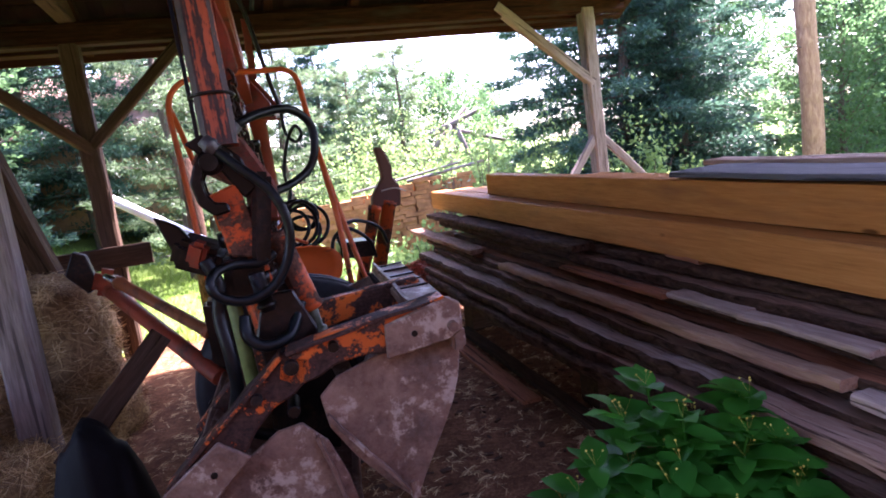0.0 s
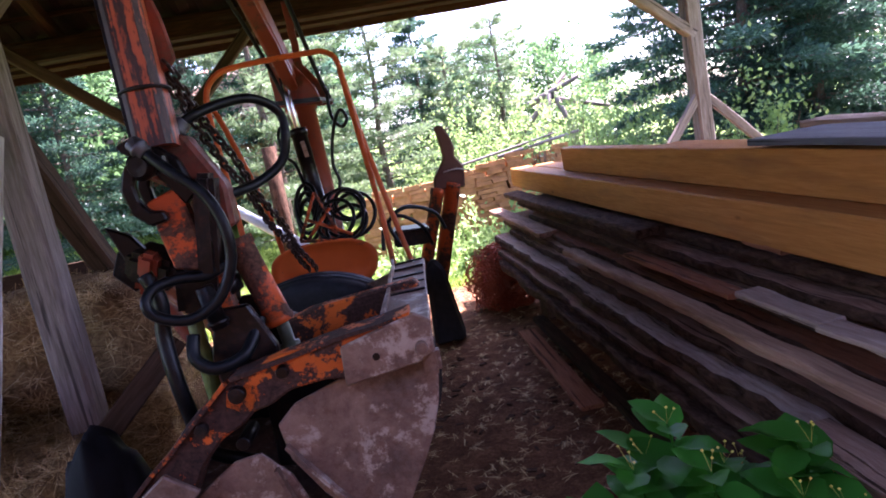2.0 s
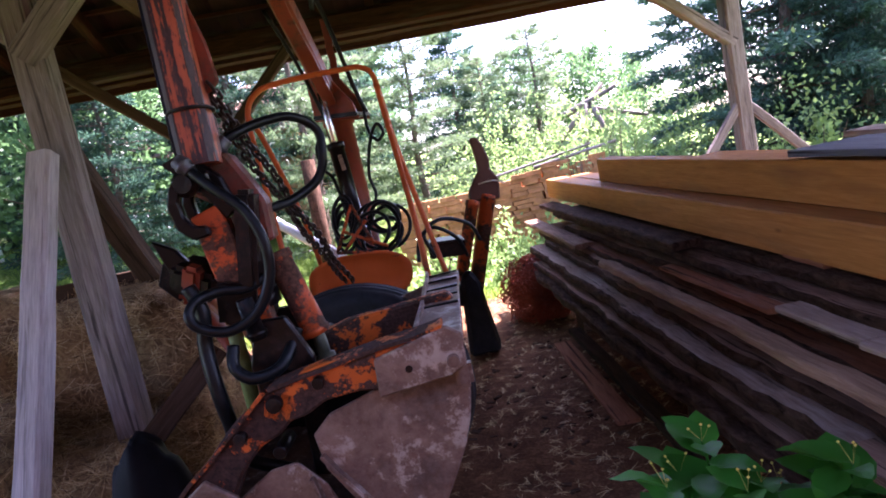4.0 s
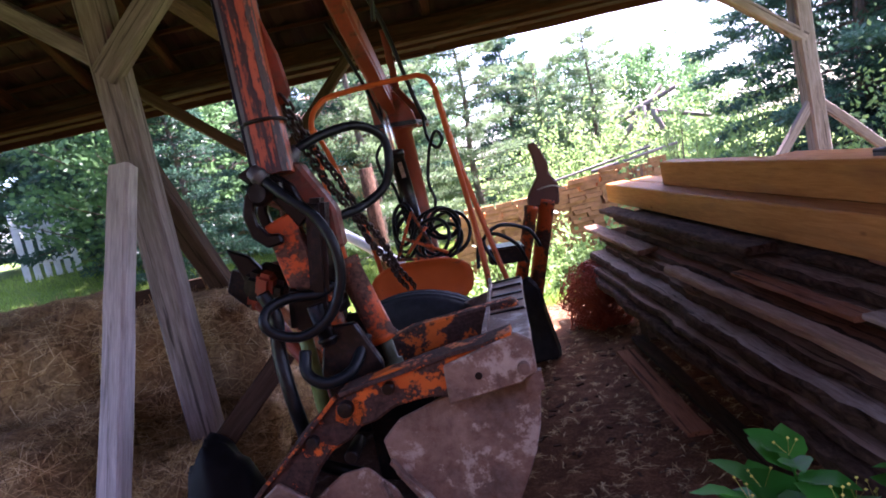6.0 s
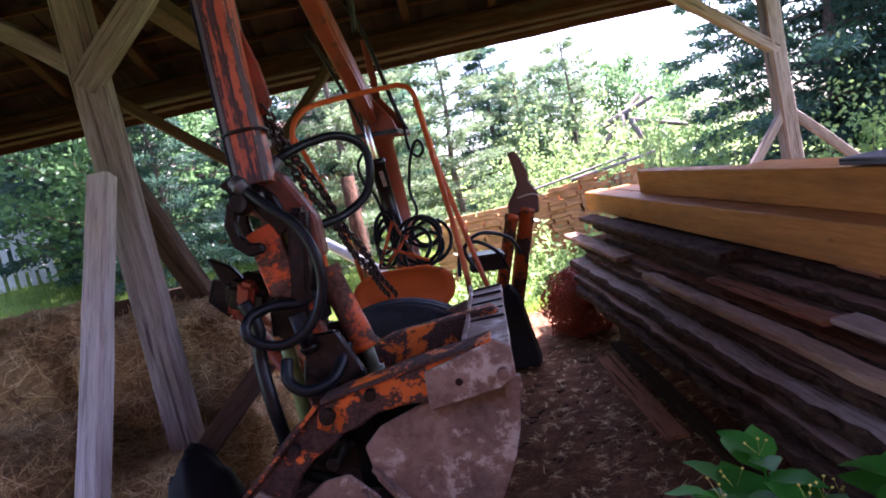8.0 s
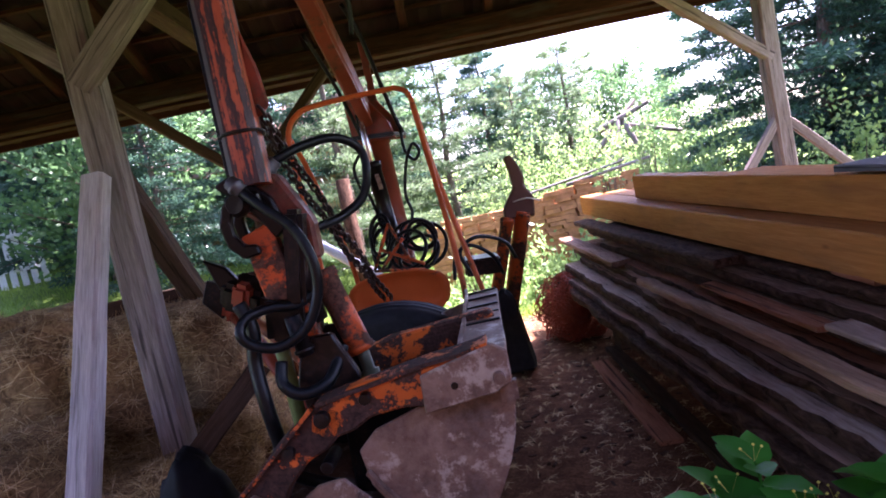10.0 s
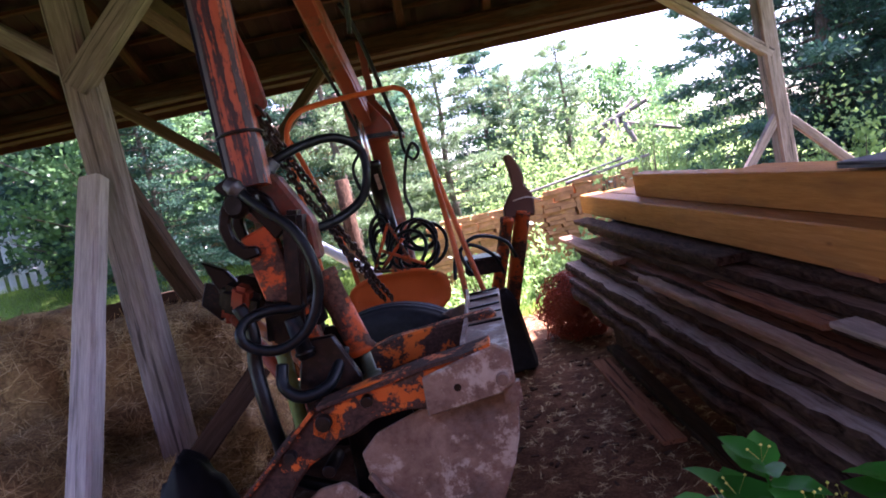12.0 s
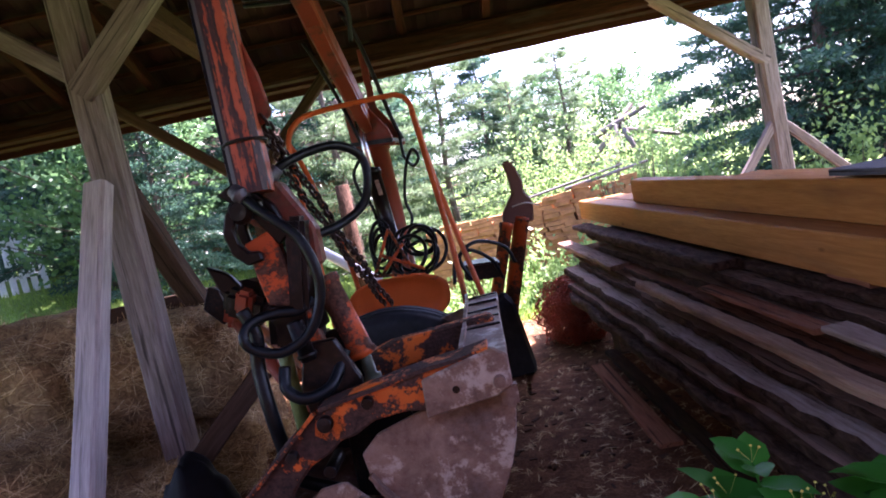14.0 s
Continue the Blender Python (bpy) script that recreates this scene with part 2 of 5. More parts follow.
def leaf_mat(name, dark, light, trans=0.45, gloss=0.4):
    def build(k):
        t = k.island()
        c = k.mix(0.5, k.ramp(t, [(0.0, dark), (1.0, light)]), k.ramp(k.rand(), [(0.0, dark), (1.0, light)]))
        k.put("Base Color", c)
        k.put("Roughness", gloss)
        k.put("Specular IOR Level", 0.3)
        tr = k.node("ShaderNodeBsdfTranslucent")
        k.nt.links.new(k.mix(0.6, c, tuple(min(1, x * 1.35) for x in light), "MIX"), tr.inputs["Color"])
        ms = k.nt.nodes.new("ShaderNodeMixShader")
        ms.inputs[0].default_value = trans
        k.nt.links.new(k.b.outputs[0], ms.inputs[1])
        k.nt.links.new(tr.outputs[0], ms.inputs[2])
        k.nt.links.new(ms.outputs[0], k.nt.nodes["Material Output"].inputs["Surface"])
    return material(name, build)


NEEDLE = leaf_mat("spruce_needles", (0.014, 0.046, 0.033), (0.062, 0.13, 0.08), 0.42)
NEEDLE_PALE = leaf_mat("pine_needles", (0.04, 0.085, 0.04), (0.15, 0.22, 0.105), 0.45)
LEAF = leaf_mat("tree_leaves", (0.026, 0.08, 0.03), (0.11, 0.21, 0.08), 0.5)
SHRUB = leaf_mat("shrub_leaves", (0.05, 0.12, 0.03), (0.25, 0.37, 0.12), 0.5)
PLANT_LEAF = leaf_mat("broad_plant_leaves", (0.012, 0.11, 0.014), (0.055, 0.3, 0.03), 0.4, 0.5)
GRASS = leaf_mat("grass_blades", (0.1, 0.19, 0.03), (0.24, 0.36, 0.06), 0.5)
FLOWER = plain("tiny_yellow_flowers", (0.75, 0.66, 0.12), 0.6, 0, 0.2)

# ---- building helpers ----
PLACED = {}


def set_in(ob, m=None, parent=None):
    m = m or Matrix.Identity(4)
    PLACED[ob.name] = m
    if parent:
        ob.parent = parent
        ob.matrix_basis = PLACED[parent.name].inverted() @ m
    else:
        ob.matrix_basis = m
    return ob


def thing(name, at, label, category, group="", kind=""):
    """A top-level Empty at a thing's base."""
    ob = new(name)
    ob.empty_display_size = 0.1
    set_in(ob, Matrix.Translation(at))
    return tagged(ob, label, category, group, kind)


def mesh_ob(name, verts, faces, mat, m=None, parent=None, label="", smooth=False):
    me = bpy.data.meshes.new(name)
    me.from_pydata([tuple(v) for v in verts], [], [tuple(f) for f in faces])
    me.materials.append(mat)
    if smooth:
        me.shade_smooth()
    ob = new(name, me)
    set_in(ob, m, parent)
    if label:
        ob["label"] = label
    return ob


def basis(p0, p1, up=(0, 0, 1), roll=0.0):
    """A frame at p0 with x along p0 -> p1."""
    x = (Vector(p1) - Vector(p0)).normalized()
    u = Vector(up)
    if abs(x.dot(u)) > 0.95:
        u = Vector((0.36, -0.93, 0))
    y = u.cross(x).normalized()
    z = x.cross(y)
    m = Matrix((x, y, z)).transposed().to_4x4()
    m.translation = p0
    return m @ pose(0, 0, 0, roll, 0, 0)


def timber_mesh(length, w, h, rings=6, chamfer=0.12, wobble=0.004, seed=0, taper=1.0, wany=0.0):
    """A sawn timber along x, y in +-w/2, z in +-h/2: chamfered, a little uneven; wany: a wavy bark edge."""
    rng = random.Random(seed)
    c = chamfer * min(w, h)
    prof = [(-w / 2 + c, -h / 2), (w / 2 - c, -h / 2), (w / 2, -h / 2 + c), (w / 2, h / 2 - c),
            (w / 2 - c, h / 2), (-w / 2 + c, h / 2), (-w / 2, h / 2 - c), (-w / 2, -h / 2 + c)]
    vs, fs = [], []
    ph, ph2 = rng.random() * 50, rng.random() * 50
    for i in range(rings + 1):
        f = i / rings
        x = f * length
        s = 1 + (taper - 1) * f
        dy, dz = rng.uniform(-wobble, wobble), rng.uniform(-wobble, wobble)
        for j, (y, z) in enumerate(prof):
            e = 0.0
            if wany and y < 0:
                e = wany * (noise.noise((x * 2.2 + ph, 0.3, ph2)) + 0.5 * noise.noise((x * 7 + ph, z * 9, ph2)))
            if wany and y > 0:
                e = wany * 0.7 * noise.noise((x * 2.6 + ph2, 5.3, ph))
            vs.append((x, y * s + dy + e, z * s + dz + rng.uniform(-wobble, wobble) * 0.5))
    for i in range(rings):
        for j in range(8):
            a, b2 = i * 8 + j, i * 8 + (j + 1) % 8
            fs.append((a, b2, b2 + 8, a + 8))
    fs.append(tuple(reversed(range(8))))
    fs.append(tuple(range(rings * 8, rings * 8 + 8)))
    fs = [tuple(reversed(f)) for f in fs]
    return vs, fs


SEED = [0]


def timber(name, p0, p1, w, h, mat, parent=None, roll=0.0, label="", rings=6, wobble=0.004, taper=1.0, wany=0.0, up=(0, 0, 1), chamfer=0.12):
    SEED[0] += 1
    vs, fs = timber_mesh((Vector(p1) - Vector(p0)).length, w, h, rings, chamfer, wobble, SEED[0], taper, wany)
    return mesh_ob(name, vs, fs, mat, basis(p0, p1, up, roll), parent, label)


def smooth_path(points, steps=6):
    pts = [Vector(p) for p in points]
    if len(pts) < 3:
        return pts
    out = []
    for i in range(len(pts) - 1):
        a, b2, c, d = pts[max(i - 1, 0)], pts[i], pts[i + 1], pts[min(i + 2, len(pts) - 1)]
        for s in range(steps):
            t = s / steps
            out.append(0.5 * ((2 * b2) + (c - a) * t + (2 * a - 5 * b2 + 4 * c - d) * t * t + (3 * b2 - a - 3 * c + d) * t ** 3))
    out.append(pts[-1])
    return out


def tube_mesh(points, r, sides=10, steps=6, closed=False, r2=None):
    pts = smooth_path(points, steps) if steps > 1 else [Vector(p) for p in points]
    n = len(pts)
    vs, fs = [], []
    t0 = (pts[1] - pts[0]).normalized()
    nrm = t0.orthogonal().normalized()
    for i, p in enumerate(pts):
        if closed:
            t = (pts[(i + 1) % n] - pts[i - 1]).normalized()
        else:
            t = (pts[min(i + 1, n - 1)] - pts[max(i - 1, 0)]).normalized()
        nrm = (nrm - t * nrm.dot(t)).normalized()
        bn = t.cross(nrm)
        rr = r if r2 is None else r + (r2 - r) * i / (n - 1)
        for j in range(sides):
            a = 2 * math.pi * j / sides
            vs.append(p + (nrm * math.cos(a) + bn * math.sin(a)) * rr)
    last = n if closed else n - 1
    for i in range(last):
        for j in range(sides):
            a, b2 = i * sides + j, i * sides + (j + 1) % sides
            c, d = ((i + 1) % n) * sides + (j + 1) % sides, ((i + 1) % n) * sides + j
            fs.append((a, b2, c, d))
    if not closed:
        fs.append(tuple(reversed(range(sides))))
        fs.append(tuple(range((n - 1) * sides, n * sides)))
    return vs, fs


def tube(name, points, r, mat, parent=None, label="", sides=10, steps=6, r2=None, closed=False):
    o = Vector(points[0])
    vs, fs = tube_mesh([Vector(p) - o for p in points], r, sides, steps, closed, r2)
    return mesh_ob(name, vs, fs, mat, Matrix.Translation(o), parent, label, smooth=True)


def rod(name, p0, p1, r, mat, parent=None, label="", sides=16, r2=None, collars=()):
    """A round bar, pipe or cylinder along x, with raised collars at fractions of its length."""
    L = (Vector(p1) - Vector(p0)).length
    r2 = r2 or r
    prof = [(0, r * 0.9), (0.004, r)]
    for f, width, extra in sorted(collars):
        rr = r + (r2 - r) * f
        prof += [(f * L - width / 2, rr), (f * L - width / 2 + 0.002, rr + extra), (f * L + width / 2 - 0.002, rr + extra), (f * L + width / 2, rr)]
    prof += [(L - 0.004, r2), (L, r2 * 0.9)]
    vs, fs = [], []
    for x, rr in prof:
        for j in range(sides):
            a = 2 * math.pi * j / sides
            vs.append((x, rr * math.cos(a), rr * math.sin(a)))
    for i in range(len(prof) - 1):
        for j in range(sides):
            fs.append((i * sides + j, (i + 1) * sides + j, (i + 1) * sides + (j + 1) % sides, i * sides + (j + 1) % sides))
    fs.append(tuple(range(sides)))
    fs.append(tuple(reversed(range((len(prof) - 1) * sides, len(prof) * sides))))
    ob = mesh_ob(name, vs, [tuple(reversed(f)) for f in fs], mat, basis(p0, p1), parent, label)
    for p in ob.data.polygons:
        p.use_smooth = len(p.vertices) == 4
    return ob


def plate(name, outline, thick, mat, m, parent=None, label="", bevel=0.006):
    """A flat plate: outline in local x, z; its thickness along y."""
    bm = bmesh.new()
    ring = [bm.verts.new((x, 0, z)) for x, z in outline]
    face = bm.faces.new(ring)
    got = bmesh.ops.extrude_face_region(bm, geom=[face])
    bmesh.ops.translate(bm, vec=(0, thick, 0), verts=[g for g in got["geom"] if isinstance(g, bmesh.types.BMVert)])
    bmesh.ops.recalc_face_normals(bm, faces=bm.faces)
    if bevel:
        bmesh.ops.bevel(bm, geom=list(bm.edges), offset=bevel, segments=1, affect="EDGES", clamp_overlap=True)
    me = bpy.data.meshes.new(name)
    bm.to_mesh(me)
    bm.free()
    me.materials.append(mat)
    ob = new(name, me)
    set_in(ob, m, parent)
    if label:
        ob["label"] = label
    return ob


def block(name, size, mat, m, parent=None, label="", bevel=0.01, segments=2):
    bm = bmesh.new()
    bmesh.ops.create_cube(bm, size=1.0)
    bmesh.ops.scale(bm, vec=size, verts=bm.verts)
    if bevel:
        bmesh.ops.bevel(bm, geom=list(bm.edges), offset=bevel, segments=segments, affect="EDGES")
    me = bpy.data.meshes.new(name)
    bm.to_mesh(me)
    bm.free()
    me.materials.append(mat)
    ob = new(name, me)
    set_in(ob, m, parent)
    if label:
        ob["label"] = label
    return ob


def lathe(name, prof, mat, m, parent=None, label="", sides=40):
    """A turned shape about local x: prof holds (x, radius)."""
    vs, fs = [], []
    for x, r in prof:
        for j in range(sides):
            a = 2 * math.pi * j / sides
            vs.append((x, r * math.cos(a), r * math.sin(a)))
    for i in range(len(prof) - 1):
        for j in range(sides):
            fs.append((i * sides + j, i * sides + (j + 1) % sides, (i + 1) * sides + (j + 1) % sides, (i + 1) * sides + j))
    return mesh_ob(name, vs, fs, mat, m, parent, label, smooth=True)


# The shed's own axes: a along the eave, b away from the camera.
EA, EB = Vector((0.933, 0.361, 0)), Vector((-0.361, 0.933, 0))


def S(a, b, z=0.0):
    return EA * a + EB * b + Vector((0, 0, z))


SHED_TURN = Matrix.Rotation(math.atan2(0.361, 0.933), 4, "Z")


def rise(x, y):
    """Height of the ground."""
    d = max(0.0, -x - 5.0)
    h = 1.5 * (1 - math.exp(-(d / 5.0) ** 2))
    p = Vector((x, y, 0))
    b = p.dot(EB)
    far = max(0.0, b - 8.0)
    return h + min(2.5, 0.03 * far) + 0.02 * noise.noise((x * 1.3, y * 1.3, 0.5)) + 0.006 * noise.noise((x * 7, y * 7, 1.5))

# ---- ground ----
def build_ground():
    xs = sorted(set([-600, -300, -150, -80, -50, -35, -25, -18] + [round(-14 + 0.25 * i, 3) for i in range(105)] + [14, 18, 25, 35, 50, 80, 150, 300, 600]))
    ys = sorted(set([-600, -300, -100, -50, -25, -12, -6, -3] + [round(-1 + 0.25 * i, 3) for i in range(85)] + [23, 27, 33, 42, 55, 80, 150, 300, 600]))
    vs = [(x, y, rise(x, y)) for y in ys for x in xs]
    n = len(xs)
    fs = [(j * n + i, j * n + i + 1, (j + 1) * n + i + 1, (j + 1) * n + i) for j in range(len(ys) - 1) for i in range(n - 1)]
    ob = mesh_ob("ground", vs, fs, GROUND, smooth=True)
    at = ob.data.attributes.new("grass", "FLOAT", "POINT")
    for i, (x, y, z) in enumerate(vs):
        p = Vector((x, y, 0))
        a, b = p.dot(EA), p.dot(EB)
        out = max(b - 7.2, -2.6 - b, a - 5.2, -5.2 - a)
        at.data[i].value = min(1.0, max(0.0, 0.5 + out * 0.5))
    tagged(ob, "trodden brown dirt littered with straw, grass outside", "ground", kind="structure")


build_ground()

# ---- shed ----
shed = thing("open_shed", S(1.7, 3.6), "open-sided shed of grey timber posts under a tiled roof", "shed")
POST = 0.165
LEFT, RIGHT = -0.99, 4.36
EAVE_Z, RIDGE_B, RIDGE_Z, FRONT_B = 3.12, 3.62, 4.75, -0.15


def roof_z(b):
    return RIDGE_Z - (RIDGE_Z - EAVE_Z - 0.1) * abs(b - RIDGE_B) / (6.62 - RIDGE_B)


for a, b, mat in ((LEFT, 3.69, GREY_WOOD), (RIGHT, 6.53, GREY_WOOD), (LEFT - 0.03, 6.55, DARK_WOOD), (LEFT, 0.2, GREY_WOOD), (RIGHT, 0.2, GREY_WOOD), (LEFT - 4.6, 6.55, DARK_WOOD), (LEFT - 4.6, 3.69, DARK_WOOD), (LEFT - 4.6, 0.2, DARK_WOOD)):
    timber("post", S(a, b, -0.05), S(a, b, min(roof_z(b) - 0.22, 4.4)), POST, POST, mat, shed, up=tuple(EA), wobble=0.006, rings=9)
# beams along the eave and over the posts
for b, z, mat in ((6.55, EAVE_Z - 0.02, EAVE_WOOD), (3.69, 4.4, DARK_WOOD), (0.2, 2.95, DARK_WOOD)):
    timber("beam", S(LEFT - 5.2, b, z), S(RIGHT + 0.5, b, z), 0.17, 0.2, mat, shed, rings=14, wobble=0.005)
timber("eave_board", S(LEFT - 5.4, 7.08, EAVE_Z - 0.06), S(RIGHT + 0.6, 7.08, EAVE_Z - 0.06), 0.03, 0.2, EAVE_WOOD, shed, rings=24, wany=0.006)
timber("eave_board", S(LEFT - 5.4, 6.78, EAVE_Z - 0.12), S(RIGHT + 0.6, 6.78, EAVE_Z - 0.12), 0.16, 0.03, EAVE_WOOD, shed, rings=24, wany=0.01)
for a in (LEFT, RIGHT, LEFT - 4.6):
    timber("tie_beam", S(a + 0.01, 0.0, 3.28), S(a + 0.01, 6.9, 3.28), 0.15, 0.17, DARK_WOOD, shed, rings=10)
# braces
timber("brace", S(LEFT, 3.6, 2.5), S(LEFT + 1.2, 3.62, 3.62), 0.12, 0.13, GREY_WOOD, shed)
timber("brace", S(LEFT, 3.7, 2.58), S(LEFT - 1.2, 3.85, 3.55), 0.09, 0.1, GREY_WOOD, shed)
timber("brace", (-2.19, 2.93, 2.01), (-1.95, 2.05, 0.05), 0.125, 0.1, PROP_WOOD, shed, chamfer=0.16, rings=9, label="grey leaning prop with worn edges, coloured pale as if daylit")
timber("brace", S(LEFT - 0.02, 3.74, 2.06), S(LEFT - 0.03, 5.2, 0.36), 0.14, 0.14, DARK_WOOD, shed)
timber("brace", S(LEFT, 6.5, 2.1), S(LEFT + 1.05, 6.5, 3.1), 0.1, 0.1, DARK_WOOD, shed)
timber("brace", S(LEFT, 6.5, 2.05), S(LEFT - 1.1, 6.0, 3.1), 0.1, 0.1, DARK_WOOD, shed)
timber("brace", S(RIGHT, 6.5, 2.2), S(RIGHT - 1.15, 6.5, 3.12), 0.1, 0.11, GREY_WOOD, shed)
timber("brace", S(RIGHT - 0.03, 6.5, 1.58), S(RIGHT - 0.9, 6.35, 0.6), 0.06, 0.085, GREY_WOOD, shed)
timber("brace", S(RIGHT + 0.03, 6.5, 1.58), S(RIGHT + 0.85, 6.35, 0.65), 0.06, 0.09, GREY_WOOD, shed)
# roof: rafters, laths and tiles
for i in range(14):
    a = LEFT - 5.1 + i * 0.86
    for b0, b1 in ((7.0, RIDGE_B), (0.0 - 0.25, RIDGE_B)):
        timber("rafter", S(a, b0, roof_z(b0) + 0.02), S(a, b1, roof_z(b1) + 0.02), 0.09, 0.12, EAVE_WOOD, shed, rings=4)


def build_roof():
    rng = random.Random(5)
    lv, lf, tv, tf = [], [], [], []
    m = SHED_TURN
    for side in (1, -1):
        n = 13
        for i in range(n):
            b = RIDGE_B + side * (-0.06 + i * (3.45 / n))
            z = roof_z(b) + 0.10
            L = RIGHT - LEFT + 6.0
            vs, fs = timber_mesh(L, 0.05, 0.035, 20, 0.1, 0.004, i + 30 * side)
            off = len(lv)
            lv += [Vector((v[0] + LEFT - 5.4, v[1] + b, v[2] + z)) for v in vs]
            lf += [tuple(q + off for q in f) for f in fs]
            # a course of tiles above the lath
            a = LEFT - 5.4
            while a < RIGHT + 0.6:
                w = 0.235
                lift = rng.uniform(0, 0.012)
                b2 = b + side * 0.31
                z1, z2 = roof_z(b) + 0.155 + lift, roof_z(b2) + 0.135 + lift
                off = len(tv)
                k = rng.uniform(-0.008, 0.008)
                for bb, zz in ((b, z1), (b2, z2)):
                    for aa, dz in ((a, 0.02), (a + w * 0.3, -0.01), (a + w * 0.7, 0.015), (a + w + 0.01, 0.004)):
                        tv.append((aa, bb + k, zz + dz))
                        tv.append((aa, bb + k, zz + dz + 0.018))
                for j in range(3):
                    q = off + j * 2
                    tf += [(q, q + 8, q + 10, q + 2), (q + 1, q + 3, q + 11, q + 9)]
                    tf += [(q, q + 2, q + 3, q + 1), (q + 8, q + 9, q + 11, q + 10)]
                tf += [(off, off + 1, off + 9, off + 8), (off + 6, off + 14, off + 15, off + 7)]
                a += w
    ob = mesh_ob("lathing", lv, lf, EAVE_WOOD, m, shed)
    ob["kind"] = "stuff"
    ob = mesh_ob("roof_tiles", tv, tf, ROOF_TILE, m, shed, "old clay tiles laid on laths, coloured dark as in shade")
    ob["kind"] = "stuff"


build_roof()
# boarded gable ends above the open sides, unseen, added to darken the roof
def build_gables():
    for a in (LEFT - 5.25, RIGHT + 0.45):
        b = -0.1
        while b < 6.9:
            h = roof_z(b + 0.08) - 0.02
            if h > EAVE_Z + 0.1:
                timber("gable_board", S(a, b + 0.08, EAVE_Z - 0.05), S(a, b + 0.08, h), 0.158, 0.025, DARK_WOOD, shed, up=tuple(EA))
            b += 0.16


build_gables()
# boarded wall behind the camera, unseen, added to hold back fill light
for i in range(57):
    a = -5.9 + 0.2 * i
    timber("wall_board", S(a, -1.75 + 0.012 * (i % 2), 0.0), S(a, -1.75 + 0.012 * (i % 2), 3.5), 0.205, 0.025, DARK_WOOD, shed, up=tuple(EB), rings=3)
# low rail between the far posts
rail_b = 6.4
timber("rail", S(LEFT - 4.6, rail_b, 1.06), S(LEFT + 0.32, rail_b, 1.06), 0.06, 0.2, DARK_WOOD, shed, rings=10)
timber("rail", S(LEFT - 4.6, rail_b, 0.55), S(LEFT + 0.1, rail_b, 0.55), 0.05, 0.17, DARK_WOOD, shed, rings=10)

# ---- timber stack ----
PILE_A, PILE_B = 2.373, 5.333


def Q(u, v, z):
    """u from the stack's far end towards the camera, v out of its face."""
    return S(PILE_A - v, PILE_B - u, z)


def squared(u0, u1, v, z, w, h, drop=0.026, label="squared yellow spruce beam lying on the stack"):
    ob = timber("squared_beam", Q(u0, v - w / 2, z - h / 2 - drop * u0), Q(u1, v - w / 2, z - h / 2 - drop * u1), w, h, FRESH_WOOD, chamfer=0.04, rings=12, wobble=0.0025)
    return tagged(ob, label, "beam", "squared beams")


squared(0.0, 6.2, 0.0, 1.36, 0.13, 0.185, label="upper squared yellow spruce beam with crisp sawn faces")
squared(-1.32, 6.2, 0.14, 1.168, 0.2, 0.185, label="lower squared yellow spruce beam with crisp sawn faces")
squared(1.3, 6.1, -0.18, 1.34, 0.2, 0.165)
squared(-1.2, 6.1, -0.08, 1.168, 0.2, 0.185)
squared(-1.0, 6.1, -0.30, 1.168, 0.2, 0.185)
ob = timber("board", Q(2.55, -0.16, 1.318), Q(6.2, -0.2, 1.235), 0.36, 0.026, GREY_BOARD, rings=10, chamfer=0.1)
tagged(ob, "thin dark grey board lying on the beams", "board", "boards on the beams")
ob = timber("board", Q(2.35, -0.46, 1.335), Q(6.0, -0.48, 1.27), 0.16, 0.03, PLANK_PALE, rings=10)
tagged(ob, "pale weathered board lying on the beams", "board", "boards on the beams")


def slab(u0, u1, v, z, w, h, mat, label, drop=0.02, twist=0.0, wany=0.03, edge=True, lift=0.0):
    """One rough plank of the stack; v is its outer edge, z its upper face at the far end."""
    p0, p1 = Q(u0, v - w / 2, z - h / 2 - drop * u0), Q(u1, v - w / 2 + twist, z - h / 2 - drop * u1 + lift)
    ob = timber("plank", p0, p1, w, h, mat, rings=max(3, int((u1 - u0) * 12)), wobble=0.005, wany=wany, chamfer=0.2)
    if edge:
        ob.data.materials.append(BARK)
        for p in ob.data.polygons:
            if abs(p.normal.y) > 0.35:
                p.material_index = 1
    return tagged(ob, label, "plank", "planks in the stack")


def build_stack():
    rng = random.Random(11)
    spec = ((0.17, 0.955, BARK, 0.05), (0.24, 0.895, PLANK_WOOD, 0.05), (0.30, 0.832, PLANK_WOOD, 0.05), (0.365, 0.775, PLANK_RED, 0.042), (0.41, 0.728, PLANK_WOOD, 0.042),
            (0.455, 0.682, PLANK_WOOD, 0.045), (0.57, 0.632, PLANK_PALE, 0.075), (0.63, 0.54, PLANK_WOOD, 0.05), (0.665, 0.482, BARK, 0.08))
    for i, (v, z, mat, h) in enumerate(spec):
        v += rng.uniform(-0.015, 0.015)
        words = {BARK: "dark wany-edged slab still covered in bark", PLANK_WOOD: "rough grey-brown plank with a wany edge",
                 PLANK_RED: "reddish-brown weathered plank in the stack", PLANK_PALE: "pale grey weathered plank with bark edges"}[mat]
        u0 = rng.uniform(-0.9, -0.1)
        u1 = rng.uniform(4.3, 5.0)
        w = rng.uniform(0.24, 0.3)
        slab(u0, u1, v, z, w, h, mat, words, twist=rng.uniform(-0.05, 0.05))
        # the planks behind, which close the stack
        vv = v - w - 0.02
        while vv > -0.75:
            w2 = rng.uniform(0.22, 0.3)
            slab(rng.uniform(-0.6, 0.1), rng.uniform(4.6, 5.4), vv, z, w2, h, PLANK_WOOD, "rough grey-brown plank with a wany edge", wany=0.008, edge=False)
            vv -= w2 + 0.02


build_stack()
